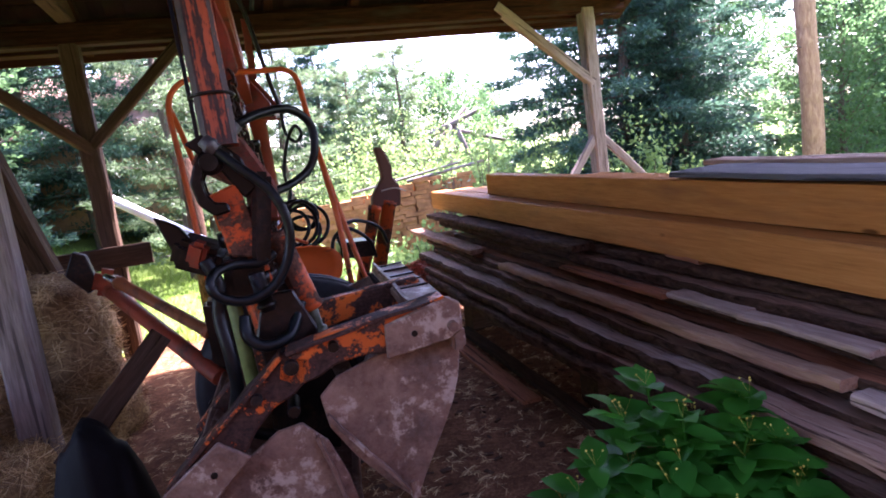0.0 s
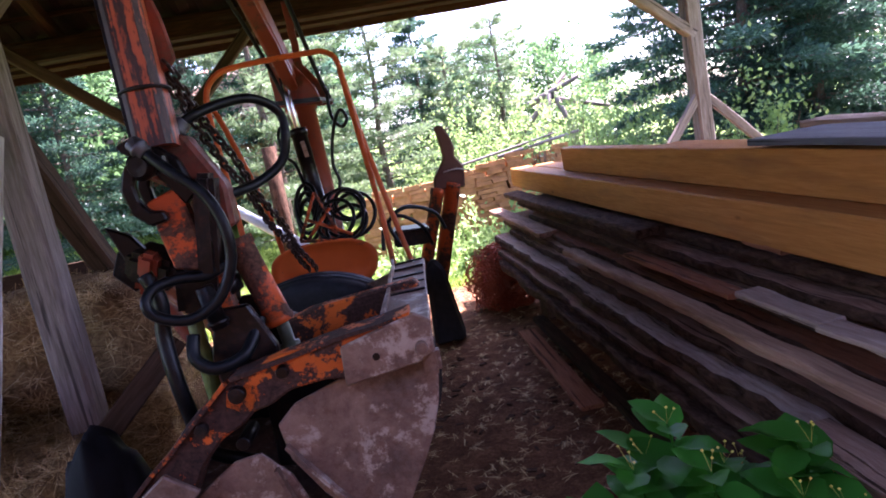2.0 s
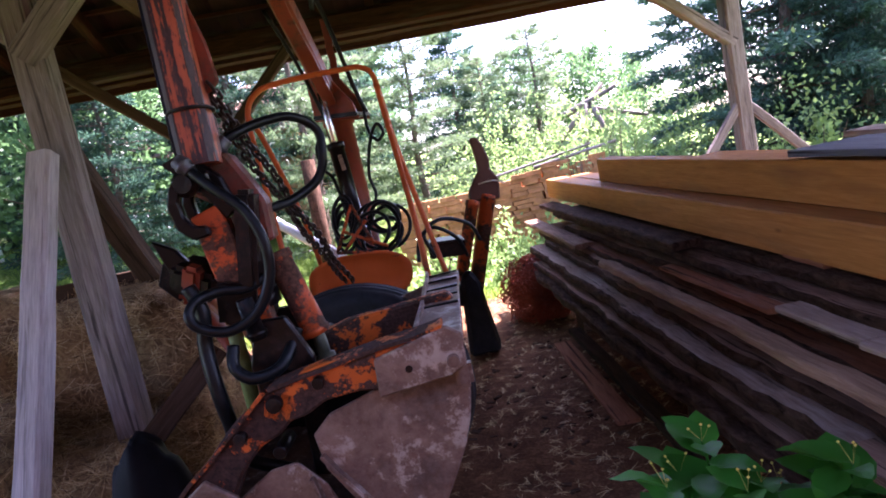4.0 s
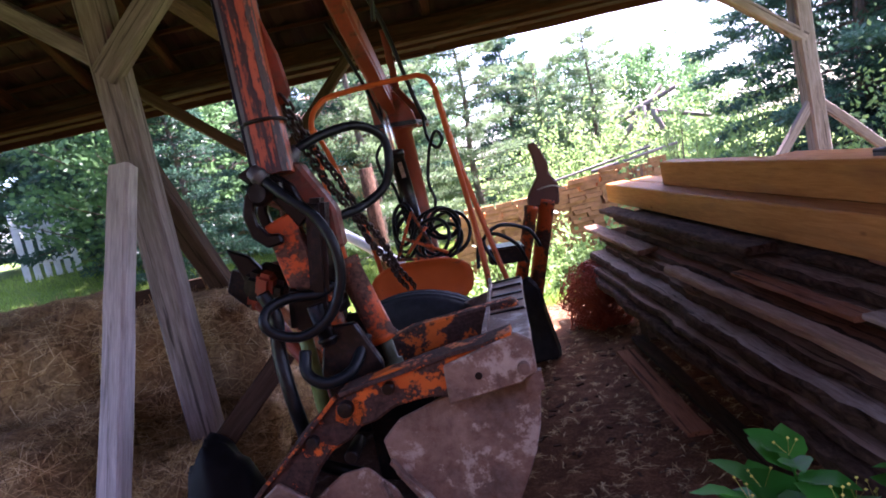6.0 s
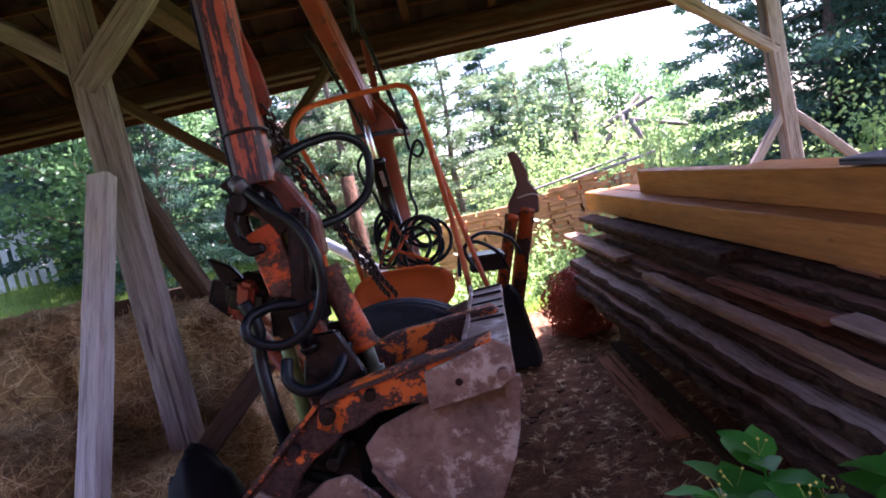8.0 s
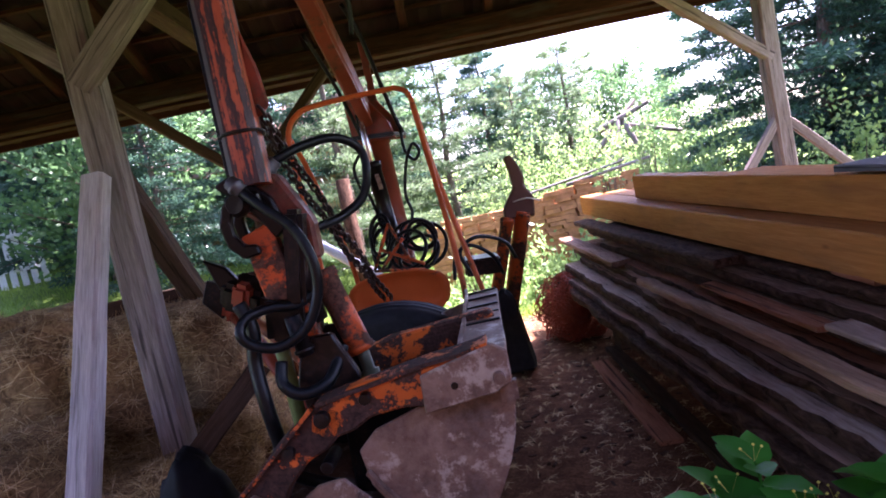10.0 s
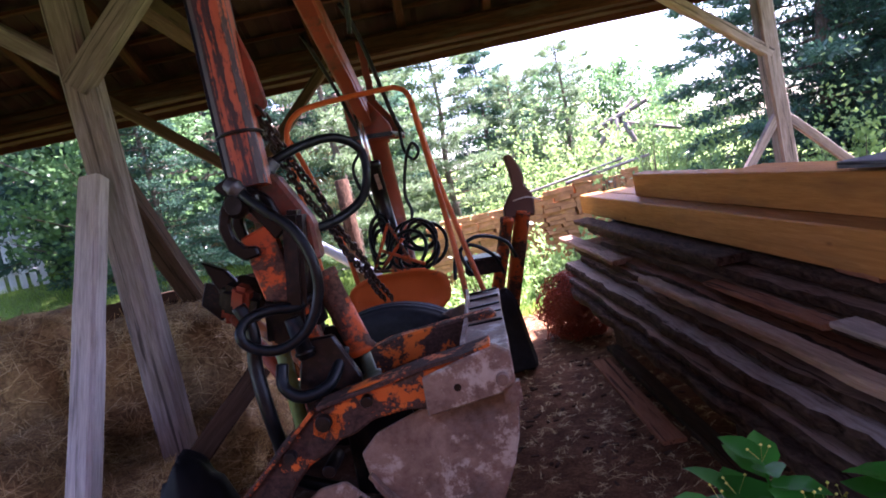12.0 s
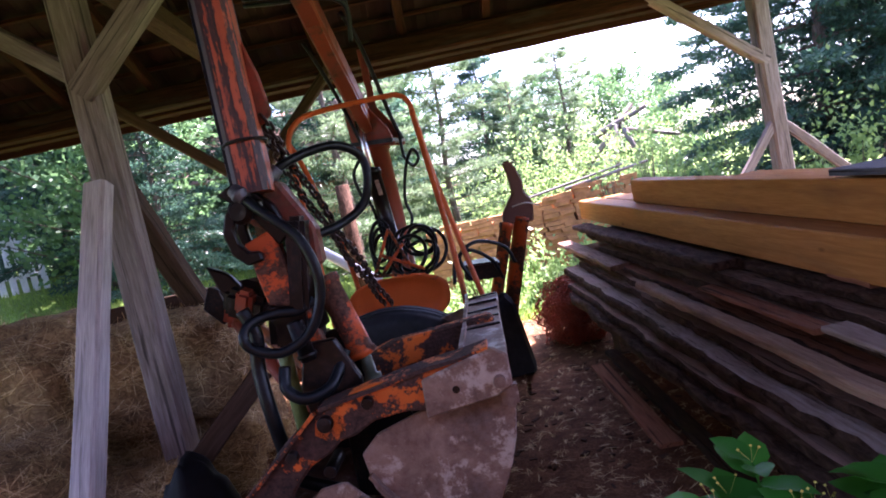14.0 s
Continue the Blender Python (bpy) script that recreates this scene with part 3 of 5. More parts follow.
# loose pieces that jut from the stack
for u0, u1, v, z, w, h, mat, words in (
        (2.9, 3.33, 0.37, 0.865, 0.1, 0.022, PLANK_PALE, "short pale offcut lying on a plank"),
        (3.35, 3.9, 0.40, 0.875, 0.1, 0.022, PLANK_PALE, "short pale offcut lying on a plank"),
        (1.2, 3.86, 0.49, 0.785, 0.085, 0.045, PLANK_WARM, "narrow sawn batten with a clean cut end"),
        (1.9, 2.88, 0.38, 0.85, 0.085, 0.022, PLANK_RED, "thin reddish strip of sawn wood"),
        (3.5, 4.9, 0.62, 0.66, 0.14, 0.05, PLANK_WOOD, "short grey plank with a cut end"),
        (3.9, 4.9, 0.5, 0.76, 0.12, 0.04, PLANK_PALE, "short pale plank with a cut end"),
        (-1.25, 0.6, 0.46, 0.80, 0.15, 0.04, PLANK_WOOD, "grey plank end jutting from the stack"),
        (-1.0, 2.0, 0.33, 0.975, 0.16, 0.045, BARK, "dark wany-edged slab still covered in bark"),
        (2.62, 2.86, 0.14, 0.985, 0.09, 0.03, PLANK_RED, "small block of wood under the beam")):
    slab(u0, u1, v, z, w, h, mat, words, wany=0.006, edge=False)
# bearers take the darkened wood, so shade under the stack is coloured in
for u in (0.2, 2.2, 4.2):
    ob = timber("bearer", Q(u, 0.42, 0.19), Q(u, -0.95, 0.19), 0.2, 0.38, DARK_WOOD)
    tagged(ob, "squared bearer under the plank stack, coloured dark as in shade", "bearer", "bearers under the stack")
ob = timber("ground_board", Q(0.45, 0.65, 0.012), Q(1.95, 0.69, 0.012), 0.13, 0.03, PLANK_RED, rings=10)
tagged(ob, "old board half sunk in the dirt", "board", "boards on the dirt")
ob = timber("ground_board", Q(0.2, 0.48, 0.02), Q(4.4, 0.6, 0.02), 0.1, 0.05, DARK_WOOD, rings=16)
tagged(ob, "old board lying along the foot of the stack", "board", "boards on the dirt")

# ---- clamshell grab ----
GW, GR, GZ = Vector((-0.283, 0.959, 0)), Vector((0.959, 0.283, 0)), Vector((0, 0, 1))
G0 = Vector((0.016, 2.203, 1.051))


def grab_m(r=0.0, w=0.0, z=0.0):
    m = Matrix((GR, GW, GZ)).transposed().to_4x4()
    m.translation = G0 + GR * r + GW * w + GZ * z
    return m


grab = thing("clamshell_grab", G0 + GR * -0.6 + GZ * -0.6, "open steel clamshell grab, rusty with chipped orange paint", "grab")
SIDE = [(-0.47, -0.19), (-0.41, -0.135), (-0.3, -0.1), (-0.1, -0.04), (0.0, -0.01), (0.018, -0.06), (0.012, -0.15), (-0.002, -0.22),
        (-0.03, -0.30), (-0.065, -0.37), (-0.11, -0.45), (-0.165, -0.55), (-0.19, -0.60), (-0.225, -0.605), (-0.29, -0.54), (-0.385, -0.42), (-0.455, -0.30)]
OUTER = [(0.0, -0.01), (0.018, -0.06), (0.012, -0.15), (-0.002, -0.22), (-0.03, -0.30), (-0.065, -0.37), (-0.11, -0.45), (-0.165, -0.55), (-0.19, -0.60)]
HR, HZ = -0.54, -0.055
MIRROR = radians(230.0)


def fold(p):
    """A point of the grab's section, thrown over to the other half."""
    x, z = p[0] - HR, p[1] - HZ
    c, s = math.cos(MIRROR), math.sin(MIRROR)
    return (HR + x * c + z * s, HZ + x * s - z * c)


def half(turn, out=0.0, skin=CHIPPED):
    """One half of the grab; out sets its shell off from the closing edge."""
    depth = 1.06
    lay = lambda p: turn((p[0] + out, p[1]))
    body = plate("shell", [lay(p) for p in SIDE], 0.016, SHELL, grab_m(w=-0.04), grab, "worn bare steel shell with rust and pale scrapes", 0.004)
    plate("side_plate", [lay((p[0] - 0.15, p[1] * 0.95)) for p in SIDE], 0.016, SHELL, grab_m(w=depth - 0.05), body, "", 0.004)
    # curved back
    vs, fs = [], []
    ring = [lay(p) for p in OUTER]
    inner = [lay((p[0] - 0.014, p[1] + 0.004)) for p in OUTER]
    thin = [lay((p[0] - 0.13 * min(1.0, -p[1] * 5), p[1] * 0.95)) for p in OUTER]
    thin_in = [lay((p[0] - 0.014 - 0.13 * min(1.0, -p[1] * 5), p[1] * 0.95)) for p in OUTER]
    for row, w in ((ring, -0.03), (thin, depth - 0.04), (inner, -0.03), (thin_in, depth - 0.04)):
        vs += [(x, w, z) for x, z in row]
    n = len(ring)
    for i in range(n - 1):
        fs += [(i, i + 1, n + i + 1, n + i), (2 * n + i, 3 * n + i, 3 * n + i + 1, 2 * n + i + 1)]
    fs += [(0, n, 3 * n, 2 * n), (n - 1, 3 * n - 1, 4 * n - 1, 2 * n - 1)]
    mesh_ob("curved_back", vs, fs, SHELL, grab_m(), body, smooth=True)
    # rim stiffener along the free edge
    e0, e1 = lay((-0.455, -0.25)), lay((-0.225, -0.585))
    timber("edge_strip", grab_m(w=-0.05) @ Vector((e0[0], 0, e0[1])), grab_m(w=-0.05) @ Vector((e1[0], 0, e1[1])), 0.012, 0.03, SHELL, body, up=tuple(GW))
    l0 = lay((-0.205, -0.585))
    timber("cutting_lip", grab_m(w=-0.05) @ Vector((l0[0], 0, l0[1])), grab_m(w=depth - 0.05) @ Vector((lay((-0.335, -0.56))[0], 0, lay((-0.335, -0.56))[1])), 0.03, 0.06, SHELL, body)
    # top strip with ribs
    t0, t1 = turn((-0.055, 0.015)), turn((-0.055, 0.015))
    up = Vector((turn((-0.055, 0.115))[0] - t0[0], 0, turn((-0.055, 0.115))[1] - t0[1]))
    upw = GR * up.x + GZ * up.z
    strip = timber("top_strip", grab_m(w=-0.03) @ Vector((t0[0], 0, t0[1])), grab_m(w=depth - 0.03) @ Vector((t1[0], 0, t1[1])), 0.15, 0.03, SHELL, body, up=tuple(upw), label="grey worn steel strip with cross ribs")
    for i in range(5):
        w = 0.36 + 0.15 * i
        q0, q1 = turn((-0.125, 0.034)), turn((0.015, 0.034))
        timber("rib", grab_m(w=w) @ Vector((q0[0], 0, q0[1])), grab_m(w=w) @ Vector((q1[0], 0, q1[1])), 0.012, 0.008, DARK_STEEL, body, up=tuple(upw), rings=1)
    q0, q1 = turn((-0.118, 0.02)), turn((-0.118, 0.02))
    timber("inner_flange", grab_m(w=0.02) @ Vector((q0[0], 0, q0[1])), grab_m(w=depth - 0.05) @ Vector((q1[0], 0, q1[1])), 0.014, 0.06, SHELL, body, up=tuple(upw))
    # arms, near and far
    for w, mat, long in ((-0.085, skin, True), (0.42, skin, False)):
        arm = [turn(p) for p in ((-0.59, -0.09), (-0.575, -0.03), (-0.5, 0.0), (-0.4, 0.028), (-0.02, 0.06), (0.0, 0.03), (-0.02, -0.03), (-0.2, -0.085), (-0.3, -0.068), (-0.4, -0.078), (-0.46, -0.11), (-0.54, -0.125))]
        a_ob = plate("arm", arm, 0.07, mat, grab_m(w=w), grab, "chipped orange paint over dark rust", 0.008)
        if long:
            cap = [turn(p) for p in ((-0.235, 0.02), (-0.02, 0.078), (0.022, 0.05), (0.02, -0.04), (-0.03, -0.065), (-0.24, -0.092))]
            plate("end_plate", cap, 0.02, SHELL, grab_m(w=w - 0.022), a_ob, "grey bolted steel plate", 0.005)
            top0, top1 = turn((-0.55, -0.012)), turn((-0.03, 0.075))
            timber("flange", grab_m(w=w + 0.035) @ Vector((top0[0], 0, top0[1])), grab_m(w=w + 0.035) @ Vector((top1[0], 0, top1[1])), 0.1, 0.012, skin, a_ob, up=tuple(upw))
            for p, r in (((-0.142, -0.023), 0.011), ((-0.403, -0.015), 0.018)):
                x, z = turn(p)
                rod("bolt_hole", grab_m(w=w - 0.026) @ Vector((x, 0, z)), grab_m(w=w + 0.02) @ Vector((x, 0, z)), r, DARK_STEEL, a_ob, sides=12)
    x, z = turn((-0.015, -0.02))
    rod("bolt", grab_m(w=-0.13) @ Vector((x, 0, z)), grab_m(w=0.0) @ Vector((x, 0, z)), 0.018, SHELL, grab, sides=12)
    x, z = turn((0.005, -0.075))
    block("lug", (0.05, 0.05, 0.08), SHELL, grab_m(x, -0.07, z), grab, bevel=0.012)


half(lambda p: p)
half(fold, 0.09, RUSTED)
for w in (-0.11, 0.62):
    rod("hinge_pin", grab_m(HR, w, HZ).translation, grab_m(HR, w + 0.1, HZ).translation, 0.024, DARK_STEEL, grab)
    rod("hinge_pin", grab_m(HR - 0.015, w, HZ - 0.14).translation, grab_m(HR - 0.015, w + 0.12, HZ - 0.14).translation, 0.02, DARK_STEEL, grab)
rod("hinge_tube", grab_m(HR - 0.0, -0.02, HZ + 0.0).translation, grab_m(HR, 0.62, HZ).translation, 0.05, DARK_STEEL, grab)
plate("hinge_lug", [(-0.62, -0.145), (-0.46, -0.125), (-0.44, 0.02), (-0.5, 0.16), (-0.6, 0.16), (-0.64, 0.02)], 0.03, DARK_STEEL, grab_m(w=0.05), grab)
plate("hinge_lug", [(-0.62, -0.145), (-0.46, -0.125), (-0.44, 0.02), (-0.5, 0.16), (-0.6, 0.16), (-0.64, 0.02)], 0.03, DARK_STEEL, grab_m(w=0.2), grab)
# added dark plate, stands in for the black shade between the jaws
plate("inner_web", [(-0.46, -0.08), (-0.38, -0.42), (-0.46, -0.8), (-0.70, -0.78), (-0.68, -0.2), (-0.56, -0.05)], 0.02, DARK_STEEL, grab_m(w=0.56), grab)
# closing cylinders
for p0, p1, p2 in (((-0.55, 2.25, 1.39), (-0.468, 2.255, 1.105), (-0.452, 2.25, 1.0)), ((-0.66, 2.2, 1.30), (-0.60, 2.17, 1.05), (-0.56, 2.15, 0.93))):
    cyl = rod("cylinder", p0, p1, 0.043, ORANGE, grab, collars=((0.04, 0.03, 0.006), (0.95, 0.02, 0.005)))
    rod("cylinder_rod", p1, p2, 0.022, GREASY_GREEN, cyl, "greenish greasy rod end", collars=((0.8, 0.04, 0.012),))
rod("cylinder", (-0.70, 2.15, 1.18), (-0.67, 2.12, 0.88), 0.024, GREEN_PAINT, grab, "pale green rod")
rod("side_cylinder", (-0.575, 2.07, 1.29), (-0.555, 2.07, 1.16), 0.026, DARK_STEEL, grab, collars=((0.85, 0.015, 0.006),))
# rotator and cross head under the arm
block("rotator", (0.16, 0.18, 0.18), DARK_STEEL, pose(-0.64, 2.18, 1.27, 0, 8, 20), grab, bevel=0.03)
rod("rotator_neck", (-0.64, 2.16, 1.5), (-0.62, 2.19, 1.2), 0.06, DARK_STEEL, grab, collars=((0.3, 0.05, 0.02), (0.8, 0.05, 0.025)))
rod("rotator_column", (-0.617, 2.170, 1.336), (-0.600, 2.170, 1.054), 0.04, ORANGE, grab, collars=((0.5, 0.03, 0.008), (0.93, 0.03, 0.01)))
plate("column_plate", [(-0.04, 0.12), (0.02, 0.12), (0.07, -0.24), (0.0, -0.26)], 0.05, ORANGE, Matrix.Translation((-0.575, 2.13, 1.22)) @ SHED_TURN, grab)
block("valve_block", (0.16, 0.14, 0.1), DARK_STEEL, pose(-0.79, 2.17, 1.36, 10, 25, 10), grab, bevel=0.02)
block("valve_cap", (0.06, 0.06, 0.09), ORANGE_DULL, pose(-0.77, 2.11, 1.37, 10, 25, 10), grab, bevel=0.015)
plate("hook_plate", [(-0.07, 0.1), (0.0, 0.06), (0.05, -0.02), (0.03, -0.09), (-0.03, -0.03)], 0.03, DARK_STEEL, Matrix.Translation((-0.83, 2.13, 1.41)) @ SHED_TURN, grab)

# ---- loader crane ----
crane = thing("loader_crane", (-1.2, 4.3, 0), "worn orange hydraulic loader crane on a trailer, streaked with grease", "crane")
D0, D1 = Vector((-0.618, 2.095, 1.70)), Vector((-0.70, 2.24, 3.55))
dipper = timber("dipper_arm", D0, D1, 0.108, 0.11, BOOM, crane, up=(0.36, -0.93, 0), wobble=0.001, chamfer=0.16, rings=4, label="square orange arm with long grease streaks")
side = basis(D0, D1, (0.36, -0.93, 0))
timber("edge_weld", side @ Vector((0.02, 0.064, 0.0)), side @ Vector((1.8, 0.064, 0.0)), 0.012, 0.03, DARK_STEEL, dipper, up=(0.36, -0.93, 0))
plate("chain_lug", [(0.0, -0.13), (0.02, 0.14), (0.05, 0.02), (0.062, -0.1), (0.03, -0.13)], 0.016, ORANGE_DULL, Matrix.Translation((-0.60, 2.14, 2.04)) @ SHED_TURN, dipper)
tube("wire_tie", [side @ Vector((0.16, math.cos(t) * 0.068, math.sin(t) * 0.066)) for t in np.linspace(0, 6.28, 13)], 0.006, DARK_STEEL, dipper, sides=6, steps=1)
for i in range(4):
    block("worn_lettering", (0.022, 0.03, 0.003), DARK_STEEL, side @ pose(0.62 + 0.035 * i, -0.02, 0.056), dipper, bevel=0.0)
# knuckle ring and forked end
CLAW = [(0.03, 0.075), (-0.05, 0.09), (-0.11, 0.05), (-0.135, -0.02), (-0.12, -0.10), (-0.07, -0.15), (-0.01, -0.14), (-0.02, -0.105), (-0.06, -0.10), (-0.085, -0.06), (-0.09, -0.01), (-0.07, 0.03), (-0.02, 0.045), (0.03, 0.03)]
CLAW = [(x * 0.84, z * 0.84) for x, z in CLAW]
plate("knuckle_claw", CLAW, 0.03, DARK_STEEL, Matrix.Translation((-0.59, 2.03, 1.615)) @ SHED_TURN, crane, bevel=0.006)
plate("knuckle_claw", CLAW, 0.03, DARK_STEEL, Matrix.Translation((-0.63, 2.14, 1.615)) @ SHED_TURN, crane, bevel=0.006)
rod("knuckle_pin", (-0.63, 2.0, 1.655), (-0.67, 2.22, 1.655), 0.03, DARK_STEEL, crane, collars=((0.1, 0.02, 0.01), (0.9, 0.02, 0.01)))
plate("fork", [(-0.09, 0.06), (-0.02, 0.09), (0.07, 0.0), (0.1, -0.1), (0.06, -0.13), (0.0, -0.03)], 0.03, DARK_STEEL, Matrix.Translation((-0.62, 2.05, 1.66)) @ SHED_TURN, crane)
plate("fork", [(-0.09, 0.06), (-0.02, 0.09), (0.07, 0.0), (0.1, -0.1), (0.06, -0.13), (0.0, -0.03)], 0.03, DARK_STEEL, Matrix.Translation((-0.65, 2.17, 1.66)) @ SHED_TURN, crane)
plate("link", [(-0.065, 0.085), (0.03, 0.115), (0.06, -0.08), (0.03, -0.13), (-0.035, -0.115)], 0.06, ORANGE, Matrix.Translation((-0.605, 2.06, 1.47)) @ SHED_TURN, crane)
plate("arm_bracket", [(-0.117, 0.144), (-0.004, 0.130), (0.078, -0.035), (0.075, -0.162), (-0.025, -0.147), (-0.023, -0.053), (-0.178, 0.052)], 0.1, paint("dark_orange_bracket", (0.2, 0.045, 0.025), 0.5, rust=(0.02, 0.012, 0.012)), Matrix.Translation((-0.56, 2.14, 1.6)) @ SHED_TURN, crane, bevel=0.012)
block("link_cheek", (0.06, 0.12, 0.3), DARK_STEEL, pose(-0.545, 2.13, 1.46, 0, 10, 20), crane, bevel=0.015)
# main boom and mast
M0, M1 = Vector((-1.40, 4.62, 2.22)), Vector((-0.72, 2.22, 3.52))
timber("main_boom", M0, M1, 0.11, 0.14, ORANGE_DULL, crane, wobble=0.001, chamfer=0.12)
timber("boom_stiffener", M0 + Vector((0.02, 0, -0.12)), M0.lerp(M1, 0.4) + Vector((0, 0, -0.07)), 0.08, 0.03, ORANGE_DULL, crane)
rod("mast", (-1.36, 4.64, 0.75), (-1.40, 4.68, 2.06), 0.1, ORANGE_DULL, crane, sides=24, collars=((0.03, 0.06, 0.03), (0.97, 0.05, 0.015)))
plate("mast_head", [(-0.14, -0.08), (0.2, -0.12), (0.17, 0.0), (0.02, 0.22), (-0.08, 0.3), (-0.15, 0.2)], 0.025, ORANGE_DULL, Matrix.Translation((-1.37, 4.54, 2.12)), crane)
plate("mast_head", [(-0.14, -0.08), (0.2, -0.12), (0.17, 0.0), (0.02, 0.22), (-0.08, 0.3), (-0.15, 0.2)], 0.025, ORANGE_DULL, Matrix.Translation((-1.37, 4.72, 2.12)), crane)
block("mast_cap", (0.34, 0.26, 0.03), DARK_STEEL, pose(-1.34, 4.64, 2.05, 0, 6, 0), crane, bevel=0.008)
rod("boom_cylinder_rod", (-1.40, 4.5, 2.25), (-1.365, 4.48, 1.84), 0.028, CHROME, crane, "bright chrome rod")
rod("boom_cylinder", (-1.365, 4.48, 1.86), (-1.30, 4.44, 1.18), 0.055, DARK_STEEL, crane, collars=((0.03, 0.05, 0.008), (0.97, 0.04, 0.008)))
block("cylinder_sticker", (0.03, 0.004, 0.11), PLANK_PALE, pose(-1.305, 4.40, 1.72, 0, -6, 8), crane, bevel=0.001)
tube("pressure_pipe", [(-1.58, 4.3, 2.8), (-1.50, 4.4, 2.5), (-1.40, 4.48, 2.05), (-1.38, 4.5, 1.8)], 0.014, DARK_STEEL, crane, steps=3)
tube("pressure_pipe", [(-1.30, 4.4, 2.95), (-1.25, 4.5, 2.72), (-1.17, 4.57, 2.2), (-1.13, 4.6, 2.03)], 0.016, DARK_STEEL, crane, steps=3)
timber("boom_stay", (-1.27, 4.52, 2.7), (-1.30, 4.6, 2.3), 0.05, 0.03, ORANGE_DULL, crane)
for pts, r in (([(-1.14, 4.58, 2.05), (-1.13, 4.56, 1.9), (-1.05, 4.5, 1.82), (-1.0, 4.5, 1.87), (-1.04, 4.5, 1.93), (-1.12, 4.52, 1.82), (-1.17, 4.5, 1.6), (-1.15, 4.5, 1.45), (-1.2, 4.4, 1.3)], 0.012),
               ([(-1.45, 4.5, 1.95), (-1.5, 4.45, 1.85), (-1.48, 4.45, 1.7), (-1.42, 4.45, 1.62), (-1.36, 4.4, 1.4), (-1.33, 4.38, 1.2)], 0.012)):
    tube("thin_hose", pts, r, HOSE, crane)
for off in (0.0, 0.035):
    c = M0.lerp(M1, 0.40)
    tube("thin_hose", [c + Vector((-0.35, -0.1, 0.12 + off)), c + Vector((-0.1, -0.12, 0.06 + off)), c + Vector((0.12, -0.06, 0.03 + off)), c + Vector((0.2, 0.05, -0.02 + off)), c + Vector((0.16, 0.1, -0.2))], 0.013, HOSE, crane)
# coiled hoses and their wire cage at the mast's foot
coil_rng = random.Random(17)
for i in range(6):
    c = Vector((-1.06 + coil_rng.uniform(-0.05, 0.05), 4.28 + coil_rng.uniform(-0.1, 0.05), 1.24 + coil_rng.uniform(-0.06, 0.08)))
    R = coil_rng.uniform(0.09, 0.15)
    ax = Vector((coil_rng.uniform(-0.2, 0.6), -0.9, coil_rng.uniform(0.0, 0.7))).normalized()
    e1 = ax.orthogonal().normalized()
    e2 = ax.cross(e1) * coil_rng.uniform(0.8, 1.25)
    tube("hose_coil", [c + (e1 * math.cos(t) + e2 * math.sin(t)) * R for t in np.linspace(0, 2 * math.pi, 25)[:-1]], 0.013, HOSE, crane, sides=8, steps=1, closed=True)
for i in range(3):
    c = Vector((-1.36, 4.35, 1.25 + 0.05 * i))
    tube("hose_coil", [c + Vector((math.cos(t) * 0.08, math.sin(t) * 0.05, math.sin(t) * 0.14)) for t in np.linspace(0, 2 * math.pi, 21)[:-1]], 0.014, HOSE, crane, sides=8, steps=1, closed=True)
for pts in [[(-1.172, 4.12, 1.43), (-1.34, 4.12, 1.141)], [(-1.172, 4.12, 1.43), (-1.064, 4.12, 1.154)], [(-1.272, 4.12, 1.273), (-0.976, 4.12, 1.132)], [(-1.093, 4.12, 1.317), (-1.279, 4.12, 1.143)], [(-1.341, 4.12, 1.137), (-0.984, 4.12, 1.095)]]:
    tube("cage_rod", pts, 0.011, ORANGE, crane, sides=8, steps=1)
# guard rail round the seat
tube("guard_rail", [(-0.64, 4.22, 0.8), (-0.73, 4.28, 1.13), (-0.86, 4.34, 1.71), (-0.915, 4.36, 2.12), (-0.94, 4.36, 2.24), (-1.0, 4.35, 2.29), (-1.08, 4.32, 2.3), (-1.46, 4.09, 2.28), (-1.58, 3.98, 2.23), (-1.64, 3.93, 2.1), (-1.62, 3.9, 1.8), (-1.6, 3.89, 1.4), (-1.58, 3.88, 0.8)], 0.018, ORANGE_CLEAN, crane)
tube("guard_rail", [(-0.70, 4.0, 0.8), (-0.74, 4.07, 1.27), (-0.85, 4.25, 1.79), (-0.925, 4.36, 2.17)], 0.018, ORANGE_CLEAN, crane)
tube("guard_rail", [(-1.64, 3.93, 2.1), (-1.66, 4.1, 1.9), (-1.62, 4.3, 1.3), (-1.6, 4.35, 0.8)], 0.018, ORANGE_CLEAN, crane)


